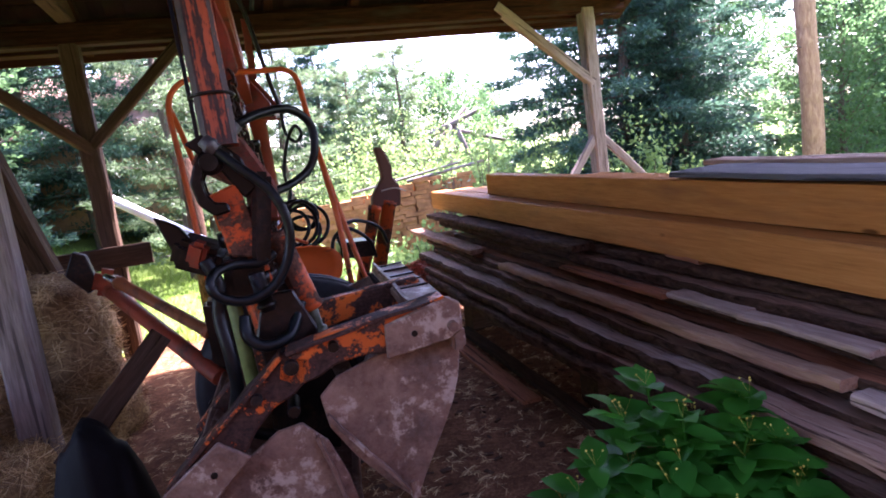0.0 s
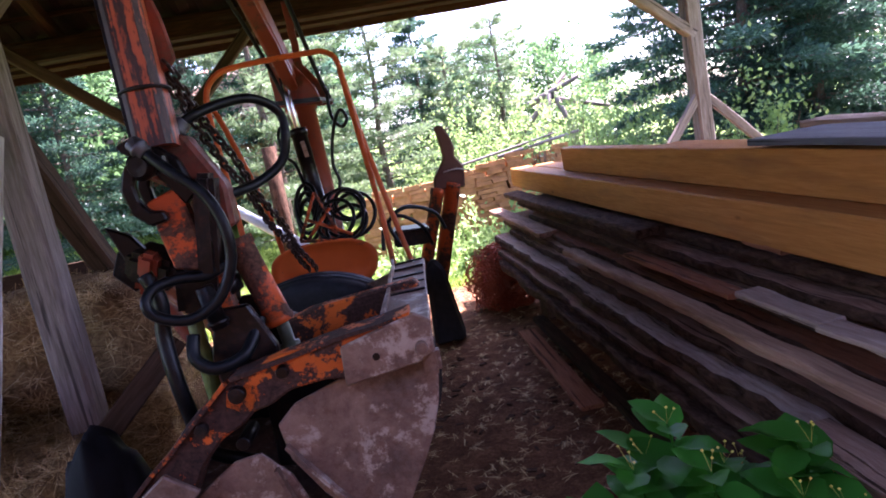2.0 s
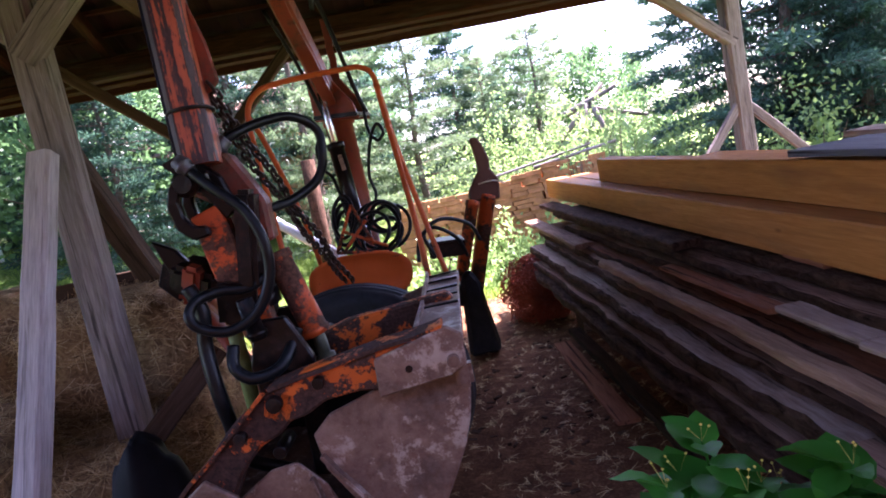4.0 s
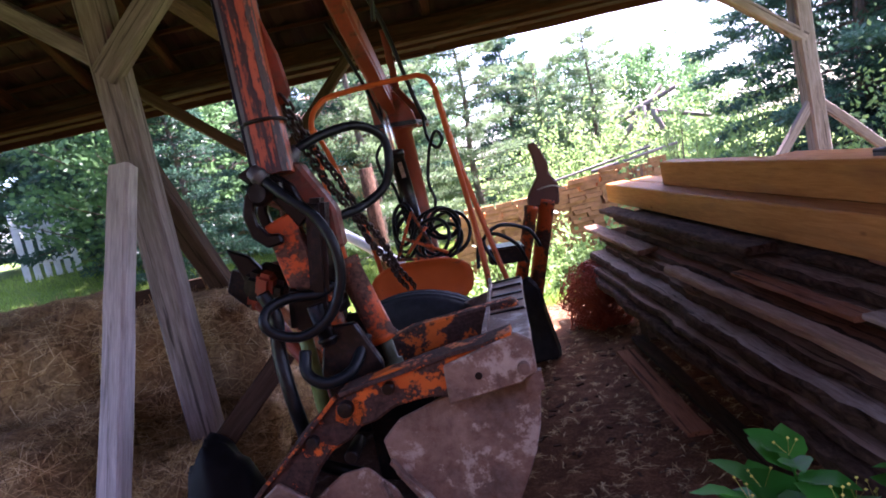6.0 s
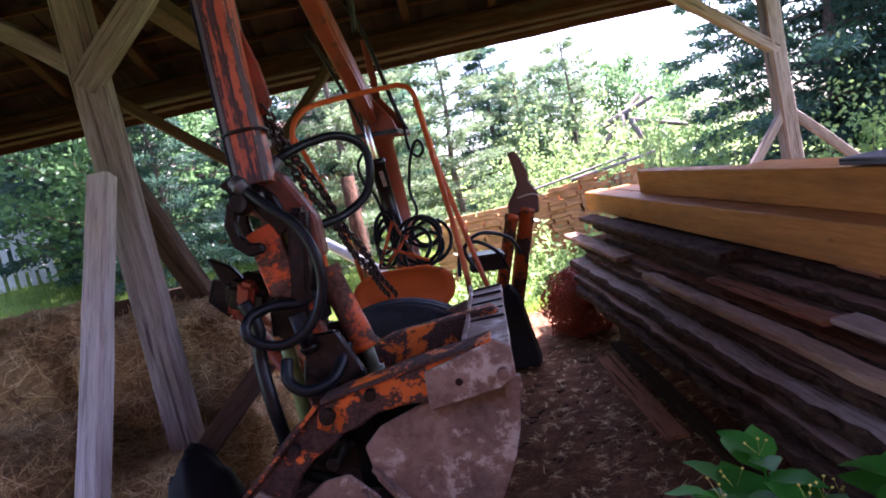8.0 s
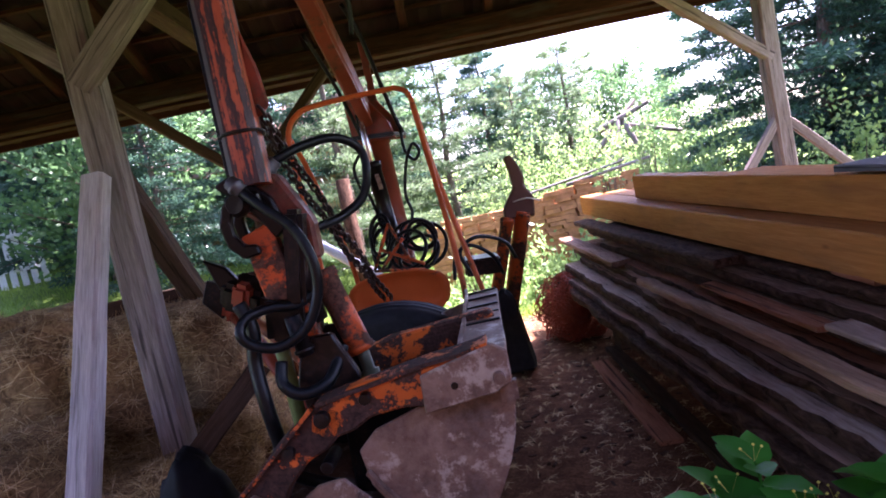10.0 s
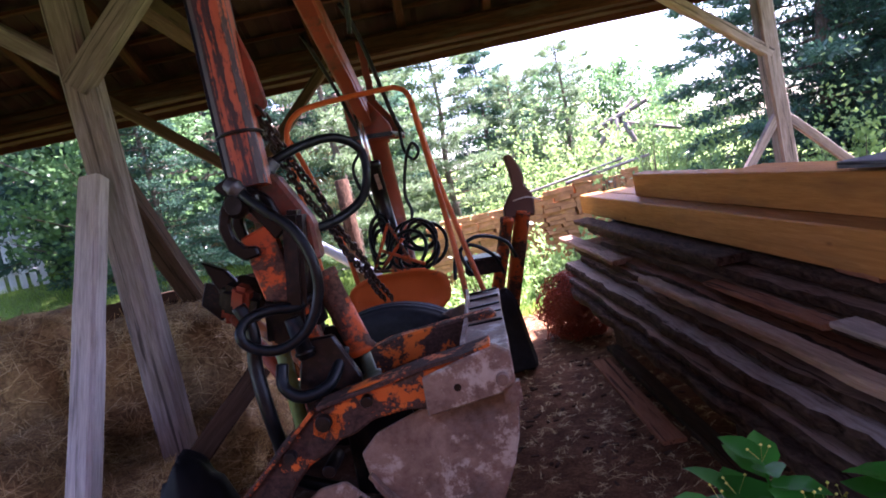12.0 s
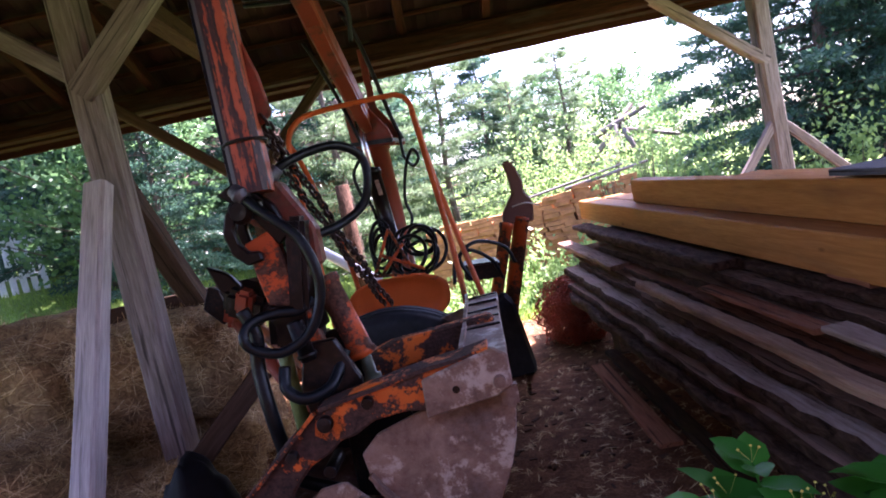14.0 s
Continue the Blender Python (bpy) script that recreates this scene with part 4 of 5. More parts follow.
def build_seat():
    """A pressed steel pan seat with a turned-up rim, seen on edge."""
    vs, fs = [], []
    n, m = 28, 7
    for k, lift in ((0, 0.0), (1, -0.006)):
        for i in range(m):
            r = i / (m - 1)
            for j in range(n):
                t = 2 * math.pi * j / n
                x = 0.285 * r * math.copysign(abs(math.cos(t)) ** 0.75, math.cos(t))
                y = 0.14 * r * math.copysign(abs(math.sin(t)) ** 0.75, math.sin(t))
                vs.append((x, y, 0.06 * r ** 4 + lift))
    for k in (0, 1):
        o = k * n * m
        for i in range(m - 1):
            for j in range(n):
                q = (o + i * n + j, o + i * n + (j + 1) % n, o + (i + 1) * n + (j + 1) % n, o + (i + 1) * n + j)
                fs.append(q if k == 0 else tuple(reversed(q)))
    for j in range(n):
        o = (m - 1) * n
        fs.append((o + j, o + (j + 1) % n, n * m + o + (j + 1) % n, n * m + o + j))
    seat = mesh_ob("seat", vs, fs, ORANGE_CLEAN, pose(-0.93, 3.56, 1.06, 98, 4, 32), crane, "orange pressed-steel pan seat with drain holes", smooth=True)
    for x, z in ((-0.08, 0.03), (0.03, 0.05), (0.1, 0.02), (0.15, -0.05), (-0.13, -0.04)):
        block("drain_hole", (0.018, 0.018, 0.004), DARK_STEEL, pose(-0.93, 3.56, 1.06, 98, 4, 32) @ pose(x, z, -0.008), seat, bevel=0.0)


build_seat()
# wheel, its axle towards the camera
wheel_m = basis((-0.76, 2.96, 0.565), (-0.94, 3.54, 0.565))
wheel = lathe("wheel", [(x, r * 1.05) for x, r in [(0.02, 0.25), (0.03, 0.36), (0.0, 0.44), (0.025, 0.485), (0.06, 0.5), (0.075, 0.488), (0.085, 0.503), (0.105, 0.506), (0.115, 0.492), (0.125, 0.508), (0.15, 0.508), (0.16, 0.494), (0.17, 0.506), (0.195, 0.503), (0.205, 0.488), (0.22, 0.5), (0.255, 0.485), (0.28, 0.44), (0.25, 0.36), (0.26, 0.25)]], TYRE, wheel_m, crane, "dusty black tyre with worn tread", 64)
# rim coloured dark in place of the shade behind the open jaws
lathe("rim", [(0.06, 0.02), (0.06, 0.12), (0.09, 0.2), (0.03, 0.25), (0.02, 0.27)], DARK_STEEL, wheel_m, wheel, "", 40)
# chassis under it all
timber("chassis_beam", (-1.15, 3.3, 0.62), (-1.5, 5.2, 0.62), 0.16, 0.18, DARK_STEEL, crane)
timber("chassis_beam", (-1.75, 4.4, 0.62), (-0.75, 4.75, 0.62), 0.18, 0.16, DARK_STEEL, crane)
rod("turntable", (-1.36, 4.64, 0.68), (-1.36, 4.64, 0.85), 0.22, DARK_STEEL, crane, sides=32, collars=((0.5, 0.05, 0.03),))
block("seat_bracket", (0.08, 0.3, 0.3), DARK_STEEL, pose(-1.05, 3.85, 0.85, 0, 0, 20), crane)
block("tool_box", (0.26, 0.3, 0.12), DARK_STEEL, pose(-0.80, 4.75, 0.98, 0, 4, 20), crane, bevel=0.012)
tube("low_hose", [(-0.8, 4.5, 0.95), (-0.86, 4.5, 1.12), (-0.75, 4.6, 1.2), (-0.6, 4.75, 1.12), (-0.55, 4.8, 0.98)], 0.014, HOSE, crane)
tube("low_hose", [(-0.9, 4.4, 0.95), (-0.88, 4.45, 1.1), (-0.78, 4.5, 1.16), (-0.66, 4.6, 1.05), (-0.64, 4.7, 0.9)], 0.014, HOSE, crane)
tube("low_hose", [(-1.35, 3.75, 0.9), (-1.33, 3.75, 1.05), (-1.2, 3.8, 1.08), (-1.1, 3.8, 1.02)], 0.014, HOSE, crane)
# stabilisers
sr = rod("stabiliser_leg", (-0.575, 5.40, 1.26), (-0.86, 5.18, 0.25), 0.062, ORANGE, crane, "orange steel leg, dark with grease", collars=((0.02, 0.04, 0.006),))
rod("stabiliser_cylinder", (-0.69, 5.33, 1.24), (-0.93, 5.14, 0.45), 0.052, ORANGE, crane, collars=((0.03, 0.05, 0.007),))
plate("leg_head", [(-0.15, -0.06), (0.1, -0.08), (0.12, 0.08), (0.06, 0.18), (0.07, 0.26), (0.04, 0.36), (0.0, 0.44), (-0.06, 0.44), (-0.04, 0.3), (-0.03, 0.18), (-0.14, 0.03)], 0.09, paint("brown_rusty_paint", (0.13, 0.055, 0.038), 0.56), Matrix.Translation((-0.57, 5.36, 1.29)) @ SHED_TURN, sr, "rust-brown forged head", 0.014)
plate("foot_pad", [(-0.08, -0.34), (0.17, -0.34), (0.19, -0.28), (0.11, 0.28), (0.04, 0.38), (-0.04, 0.32)], 0.12, TYRE, Matrix.Translation((-0.81, 5.1, 0.34)) @ SHED_TURN, sr, "black flared foot of the leg", 0.03)
tube("twine", [(-0.62, 5.33, 1.36), (-0.5, 5.33, 1.37), (-0.42, 5.4, 1.33)], 0.006, TWINE, crane, sides=6)
sl = rod("stabiliser_leg", (-1.93, 3.40, 1.10), (-1.10, 2.78, 0.72), 0.04, ORANGE_DULL, crane, "dull orange stabiliser arm")
rod("stabiliser_cylinder", (-1.80, 3.29, 1.15), (-1.17, 2.92, 0.90), 0.03, paint("brown_paint", (0.3, 0.1, 0.035), 0.55), crane, collars=((0.03, 0.03, 0.008), (0.97, 0.02, 0.006)))
rod("chrome_end", (-1.90, 3.35, 1.18), (-1.80, 3.29, 1.15), 0.02, CHROME, crane)
block("leg_pivot", (0.12, 0.12, 0.15), ORANGE_DULL, pose(-1.95, 3.42, 1.14, 0, 20, 30), crane, bevel=0.03)
plate("leg_claw", [(-0.1, 0.0), (-0.04, 0.13), (0.02, 0.1), (0.06, -0.08), (0.0, -0.12)], 0.06, DARK_STEEL, Matrix.Translation((-2.08, 3.45, 1.2)) @ SHED_TURN, crane)
block("frame_post", (0.16, 0.16, 0.9), DARK_STEEL, pose(-1.08, 2.9, 0.62, 0, 0, 20), crane, bevel=0.02)
# hoses on the arm
tube("hose", [(-0.63, 2.2, 1.75), (-0.59, 2.22, 1.78), (-0.54, 2.3, 1.81), (-0.47, 2.39, 1.82), (-0.42, 2.46, 1.77), (-0.41, 2.45, 1.68), (-0.44, 2.43, 1.6), (-0.5, 2.35, 1.55), (-0.54, 2.22, 1.53), (-0.59, 2.19, 1.49)], 0.0158, HOSE, crane)
rod("hose_fitting", (-0.645, 2.19, 1.735), (-0.60, 2.215, 1.775), 0.023, ZINC, crane, collars=((0.5, 0.015, 0.004),))
tube("hose", [(-0.62, 2.02, 1.7), (-0.55, 2.02, 1.63), (-0.47, 2.03, 1.55), (-0.43, 2.03, 1.45), (-0.44, 2.03, 1.35), (-0.49, 2.01, 1.26), (-0.57, 1.98, 1.22), (-0.64, 1.95, 1.24), (-0.67, 1.94, 1.28), (-0.66, 1.97, 1.32), (-0.62, 2.03, 1.33), (-0.56, 2.08, 1.32), (-0.52, 2.12, 1.34)], 0.0158, HOSE, crane)
rod("hose_fitting", (-0.64, 2.015, 1.725), (-0.605, 2.02, 1.685), 0.023, ZINC, crane, collars=((0.5, 0.015, 0.004),))
tube("hose", [(-0.62, 2.03, 1.16), (-0.61, 2.0, 1.1), (-0.56, 2.01, 1.06), (-0.5, 2.06, 1.07), (-0.48, 2.12, 1.12), (-0.47, 2.15, 1.16)], 0.019, HOSE, crane)
tube("hose", [(-0.7, 2.0, 1.36), (-0.673, 2.0, 1.278), (-0.684, 1.99, 1.175), (-0.664, 1.97, 1.054), (-0.676, 2.0, 0.931), (-0.743, 2.1, 0.767), (-0.62, 2.2, 0.66)], 0.022, HOSE, crane)

# ---- chain ----
def build_chain():
    p0, p1 = Vector((-0.585, 2.14, 1.935)), Vector((-0.955, 3.47, 1.05))
    ch = thing("chain", p0, "heavy rusty chain stretched from the arm to the seat", "chain")
    pitch = 0.037
    prof = [Vector((math.copysign(0.011, math.cos(t)) * (1 if abs(math.cos(t)) > 0.01 else 0) + 0.0125 * math.cos(t), 0.0125 * math.sin(t), 0)) for t in np.linspace(0, 2 * math.pi, 15)[:-1]]
    vs, fs = tube_mesh(prof, 0.0058, 6, 1, True)
    me = bpy.data.meshes.new("link")
    me.from_pydata([tuple(v) for v in vs], [], fs)
    me.materials.append(CHAIN_STEEL)
    me.shade_smooth()
    m = basis(p0, p1)
    crane_side = Vector((0.96, 0.27, 0.0))
    for row, sag, gap, slip in ((0, 0.035, -0.014, 0.0), (1, 0.01, 0.014, 0.5)):
        n = int((p1 - p0).length / pitch)
        for i in range(n):
            f = (i + slip) / n
            p = p0.lerp(p1, f) + crane_side * (gap + 0.006 * math.sin(f * 19 + row * 2)) + Vector((0, 0, -sag * 4 * f * (1 - f)))
            mm = m.copy()
            mm.translation = p
            ob = new("link", me)
            set_in(ob, mm @ pose(0, 0, 0, 90 * (i % 2) + 30 + 25 * math.sin(f * 11 + row), 0, 0), ch)


build_chain()
ob = rod("bright_pipe", (-3.713, 6.465, 1.634), (-1.888, 5.202, 0.959), 0.05, WHITE_PIPE)
tagged(ob, "galvanised pipe leaning behind the crane, coloured near-white as if sunlit", "pipe")

# ---- hay ----
def strands(rng, pts_normals, length, width, count, lift=0.3):
    """Thin bent straws lying on or sticking out of given surface samples."""
    vs, fs = [], []
    for i in range(count):
        p, n = pts_normals[rng.randrange(len(pts_normals))]
        d = Vector((rng.gauss(0, 1), rng.gauss(0, 1), rng.gauss(0, 0.6)))
        d = d - n * d.dot(n) * (1 - lift * rng.random())
        d.normalize()
        L = length * rng.uniform(0.4, 1.3)
        s = d.cross(n)
        if s.length < 0.01:
            continue
        s = s.normalized() * width * rng.uniform(0.6, 1.3)
        bend = n * rng.uniform(-0.12, 0.25) * L
        o = p + n * rng.uniform(0.0, 0.012)
        k = len(vs)
        for f in (-0.5, 0.0, 0.5):
            q = o + d * L * f + bend * (0.25 - f * f) * 2
            vs += [q - s, q + s]
        fs += [(k, k + 1, k + 3, k + 2), (k + 2, k + 3, k + 5, k + 4)]
    return vs, fs


def bale(centre, size, turn, seed, words, straws=1500, mat=HAY):
    rng = random.Random(seed)
    bm = bmesh.new()
    bmesh.ops.create_cube(bm, size=1.0)
    bmesh.ops.subdivide_edges(bm, edges=list(bm.edges), cuts=11, use_grid_fill=True)
    for v in bm.verts:
        p = v.co * 2
        # round the box off
        q = Vector([math.copysign(abs(c) ** 0.9, c) for c in p])
        e = max(abs(p.x), abs(p.y), abs(p.z))
        l5 = (abs(p.x) ** 5 + abs(p.y) ** 5 + abs(p.z) ** 5) ** 0.2
        q = q * (e / max(l5, 1e-6))
        co = Vector((q.x * size[0] / 2, q.y * size[1] / 2, q.z * size[2] / 2))
        w = noise.noise(co * 3.1 + Vector((seed, 0, 0))) * 0.1 + noise.noise(co * 9 + Vector((seed, 3, 0))) * 0.055 + noise.noise(co * 23 + Vector((0, 3, seed))) * 0.014
        v.co = co * (1 + w / max(co.length, 0.2))
    bm.normal_update()
    m = pose(*centre, 0, 0, turn)
    me = bpy.data.meshes.new("hay_bale")
    bm.to_mesh(me)
    me.materials.append(mat)
    me.shade_smooth()
    top = thing("hay_bale", (centre[0], centre[1], centre[2] - size[2] / 2), words, "hay bale", "hay bales")
    body = new("bale_body", me)
    set_in(body, m, top)
    samples = [(v.co.copy(), v.normal.copy()) for v in bm.verts]
    bm.free()
    # denser straw between the sampled points
    more = []
    for i in range(1200):
        a, b = samples[rng.randrange(len(samples))]
        t = Vector((rng.uniform(-1, 1), rng.uniform(-1, 1), rng.uniform(-1, 1))) * 0.05
        more.append((a + t - b * t.dot(b), b))
    vs, fs = strands(rng, more, 0.15, 0.0015, int(straws * 1.8), 0.85)
    st = mesh_ob("loose_straw", vs, fs, STRAW, m, top)
    st["kind"] = "stuff"
    return top


for c, size, turn, words, n in (
        ((-2.5, 2.74, 0.22), (0.86, 0.7, 0.46), 15, "flattened loose hay bale at the foot of the post", 3600),
        ((-3.02, 2.5, 0.36), (0.95, 0.95, 0.76), 30, "slumped hay bale with loose ends", 3600),
        ((-2.78, 3.66, 0.25), (1.15, 0.95, 0.52), 20, "flattened hay bale under another", 1800),
        ((-2.72, 3.6, 0.83), (0.98, 0.86, 0.68), 28, "shaggy hay bale with a rounded end", 5000),
        ((-3.62, 3.2, 0.62), (1.0, 0.95, 1.24), 25, "tall shaggy hay bale", 3500),
        ((-4.3, 3.5, 0.66), (1.2, 1.2, 1.3), 5, "tall shaggy hay bale", 1600),
        ((-4.05, 2.35, 0.35), (1.1, 1.1, 0.75), 50, "flattened loose hay bale", 1600),
        ((-3.3, 4.35, 0.45), (1.2, 0.9, 0.9), 20, "dark old hay bale", 1200),
        ):
    bale(c, size, turn, int(abs(c[0] * 100)), words, n)


def build_litter():
    rng = random.Random(3)
    pts = []
    for i in range(5000):
        a, b = rng.uniform(-2.6, 2.4), rng.uniform(0.6, 7.4)
        p = S(a, b)
        p.z = rise(p.x, p.y)
        pts.append((p, Vector((rng.gauss(0, 0.1), rng.gauss(0, 0.1), 1)).normalized()))
    vs, fs = strands(rng, pts, 0.07, 0.0014, 24000, 0.16)
    ob = mesh_ob("straw_litter", vs, fs, STRAW)
    tagged(ob, "loose dry straws scattered over the dirt", "straw", kind="stuff")
    # chips and bits of bark
    vs, fs = [], []
    for i in range(420):
        a, b = rng.uniform(0.0, 2.2), rng.uniform(1.2, 6.8)
        p = S(a, b)
        z = rise(p.x, p.y)
        r = rng.uniform(0.008, 0.03)
        t = rng.uniform(0, 6.28)
        dx, dy = Vector((math.cos(t), math.sin(t), 0)) * r, Vector((-math.sin(t), math.cos(t), 0)) * r * rng.uniform(0.25, 0.6)
        k = len(vs)
        up = Vector((0, 0, rng.uniform(0.003, 0.01)))
        base = Vector((p.x, p.y, z))
        for lift in (Vector((0, 0, -0.004)), up):
            vs += [base + lift - dx - dy, base + lift + dx - dy, base + lift + dx + dy, base + lift - dx + dy]
        fs += [(k + 4, k + 5, k + 6, k + 7)] + [(k + i2, k + (i2 + 1) % 4, k + 4 + (i2 + 1) % 4, k + 4 + i2) for i2 in range(4)]
    ob = mesh_ob("wood_chips", vs, fs, BARK)
    tagged(ob, "small chips of wood and bark on the dirt", "wood chips", kind="stuff")


build_litter()


def build_sheet():
    """A crumpled black plastic sheet at the foot of the hay."""
    n = 34
    vs, fs = [], []
    for j in range(n):
        for i in range(n):
            x, y = -0.46 + 0.92 * i / (n - 1), -0.4 + 0.8 * j / (n - 1)
            far = (x / 0.29) ** 2 + (y / 0.24) ** 2
            hump = 0.68 * math.exp(-far ** 1.5)
            z = hump * (1 + 0.16 * noise.noise((x * 6, y * 6, 4))) + 0.05 * noise.noise((x * 13, y * 13, 8)) + 0.03 * abs(noise.noise((x * 24, y * 24, 2))) + 0.03
            vs.append((x * 0.7, y * 0.75, max(z, 0.012)))
    fs = [(j * n + i, j * n + i + 1, (j + 1) * n + i + 1, (j + 1) * n + i) for j in range(n - 1) for i in range(n - 1)]
    ob = mesh_ob("plastic_sheet", vs, fs, BLACK_SHEET, pose(-1.5, 2.4, 0.0, 0, 0, 35), smooth=True)
    mod = ob.modifiers.new("thick", "SOLIDIFY")
    mod.thickness = 0.004
    tagged(ob, "crumpled black plastic sheet beside the hay", "plastic sheet")
    ob = timber("grey_plank", (-1.6, 2.36, 0.56), (-1.36, 2.83, 0.94), 0.1, 0.03, DARK_WOOD, up=(0.65, -0.7, 0.3))
    tagged(ob, "short grey plank leaning over the plastic sheet", "plank")


build_sheet()

# ---- wire net roll by the stack's far end ----
def build_net():
    rng = random.Random(8)
    top = thing("wire_net_roll", (-0.34, 6.1, 0), "crumpled roll of rust-red wire netting on the dirt", "wire netting")
    c = Vector((-0.42, 6.08, 0.27))
    for layer, R in ((0, 0.33), (1, 0.29), (2, 0.25), (3, 0.2), (4, 0.15), (5, 0.1)):
        vs, fs = [], []
        grid = {}
        nu, nv = 34, 14
        for i in range(nu):
            for j in range(nv):
                t = 2 * math.pi * i / nu
                r = R * (1 + 0.45 * noise.noise((math.cos(t) * 2 + layer, math.sin(t) * 2, j * 0.35))) * math.sin(math.pi * (0.12 + 0.76 * j / (nv - 1))) ** 0.7
                grid[i, j] = c + EB * (-0.32 + 0.64 * j / (nv - 1)) + EA * (r * math.cos(t)) + Vector((0, 0, r * math.sin(t)))
        for i in range(nu):
            for j in range(nv - 1):
                for q in ((i + 1) % nu, i - 1 if i else nu - 1):
                    p0, p1 = grid[i, j], grid[q, j + 1]
                    d = (p1 - p0).normalized()
                    s = d.orthogonal().normalized() * 0.004
                    s2 = d.cross(s).normalized() * 0.004
                    k = len(vs)
                    vs += [p0 + s, p0 - s * 0.5 + s2, p0 - s * 0.5 - s2, p1 + s, p1 - s * 0.5 + s2, p1 - s * 0.5 - s2]
                    fs += [(k, k + 1, k + 4, k + 3), (k + 1, k + 2, k + 5, k + 4), (k + 2, k, k + 3, k + 5)]
        mesh_ob("wire_mesh", vs, fs, NET, None, top)


build_net()

# ---- green plant ----
def build_plant():
    rng = random.Random(21)
    top = thing("leafy_plant", (0.76, 2.05, 0), "bushy green plant with broad leaves and tiny yellow flowers", "plant")
    prof = [(0.0, 0.03), (0.12, 0.3), (0.34, 0.53), (0.6, 0.5), (0.84, 0.25), (1.0, 0.0)]
    flowers_v, flowers_f = [], []
    me_cache = []
    for var in range(4):
        vs, fs = [], []
        for f, w in prof:
            fold_ = 0.10 * (1 - f) + 0.03
            droop = -0.13 * f * f + 0.03 * math.sin(f * 9 + var)
            vs += [(f, -w * 0.56, droop + fold_ * w * 2.2), (f, 0, droop), (f, w * 0.56, droop + fold_ * w * 2.2)]
        for i in range(len(prof) - 1):
            k = i * 3
            fs += [(k, k + 1, k + 4, k + 3), (k + 1, k + 2, k + 5, k + 4)]
        me = bpy.data.meshes.new("leaf")
        me.from_pydata(vs, [], fs)
        me.materials.append(PLANT_LEAF)
        me.shade_smooth()
        me_cache.append(me)
    stems = [(0.54, 2.08, 0.80), (0.44, 2.0, 0.72), (0.66, 2.05, 0.70), (0.86, 2.05, 0.74), (0.33, 1.96, 0.60), (0.58, 1.9, 0.62), (0.78, 1.92, 0.60), (0.92, 1.98, 0.60), (0.47, 1.84, 0.5), (0.9, 1.85, 0.52), (0.68, 1.8, 0.5), (0.72, 2.16, 0.62), (0.92, 2.08, 0.5), (0.28, 2.04, 0.46)]
    stems += [(0.84, 2.08, 0.72), (0.9, 1.96, 0.62), (0.62, 1.98, 0.72)]
    stems += [(x + rng.uniform(-0.1, 0.1), y + rng.uniform(-0.1, 0.1), z - rng.uniform(0.03, 0.16)) for x, y, z in stems]
    stems = [(x + 0.1, y + 0.03, z) for x, y, z in stems]
    for x, y, z in stems:
        root = Vector((0.76 + (x - 0.76) * 0.35, 2.05 + (y - 2.05) * 0.35, 0))
        tip = Vector((x, y, z - 0.05))
        mid = root.lerp(tip, 0.55) + Vector((0, 0, 0.05))
        tube("stem", [root, mid, tip], 0.006, PLANT_LEAF, top, sides=6, r2=0.003)
        n = 19
        for i in range(n):
            f = 0.3 + 0.7 * (i / (n - 1)) ** 0.6
            p = root.lerp(mid, f / 0.55) if f < 0.55 else mid.lerp(tip, (f - 0.55) / 0.45)
            size = (0.155 if f < 0.9 else 0.125) * rng.uniform(0.7, 1.2)
            ob = new("leaf", rng.choice(me_cache))
            turn = (i // 2) * 90 + (i % 2) * 180 + 20 * (i // 4) + rng.uniform(-25, 25)
            m = Matrix.Translation(p) @ pose(0, 0, 0, rng.uniform(-14, 14), rng.uniform(-35, 5), turn) @ Matrix.Diagonal((size, size, size, 1))
            set_in(ob, m, top)
        for j in range(3):
            q = tip + Vector((rng.uniform(-0.03, 0.03), rng.uniform(-0.03, 0.03), rng.uniform(0.03, 0.07)))
            k = len(flowers_v)
            r = 0.0045
            flowers_v += [q + Vector(v) * r for v in ((1, 0, 0), (-1, 0, 0), (0, 1, 0), (0, -1, 0), (0, 0, 1), (0, 0, -1))]
            flowers_f += [(k + a, k + b, k + c) for a, b, c in ((0, 2, 4), (2, 1, 4), (1, 3, 4), (3, 0, 4), (2, 0, 5), (1, 2, 5), (3, 1, 5), (0, 3, 5))]
            s = (q - tip).orthogonal().normalized() * 0.0006
            k = len(flowers_v)
            flowers_v += [tip - s, tip + s, q + s, q - s]
            flowers_f.append((k, k + 1, k + 2, k + 3))
    ob = mesh_ob("blossom", flowers_v, flowers_f, FLOWER, None, top, "tiny yellow flower heads")
    ob["kind"] = "stuff"


build_plant()

# ---- trees, shrubs and grass ----
def quads(points, dirs, sides, lengths, widths):
    """Leaf quads as arrays: pointed lozenges from points along dirs."""
    n = len(points)
    d, s = dirs * lengths[:, None], sides * widths[:, None]
    vs = np.stack([points, points + d * 0.45 + s, points + d, points + d * 0.45 - s], 1).reshape(-1, 3)
    return vs, np.arange(4 * n).reshape(-1, 4)


def unit(a):
    return a / np.maximum(np.linalg.norm(a, axis=1, keepdims=True), 1e-9)


def leaf_ob(name, vs, mat, parent, m=None):
    me = bpy.data.meshes.new(name)
    n = len(vs) // 4
    me.from_pydata(vs.tolist(), [], np.arange(4 * n).reshape(-1, 4).tolist())
    me.materials.append(mat)
    ob = new(name, me)
    set_in(ob, m, parent)
    ob["kind"] = "stuff"
    return ob


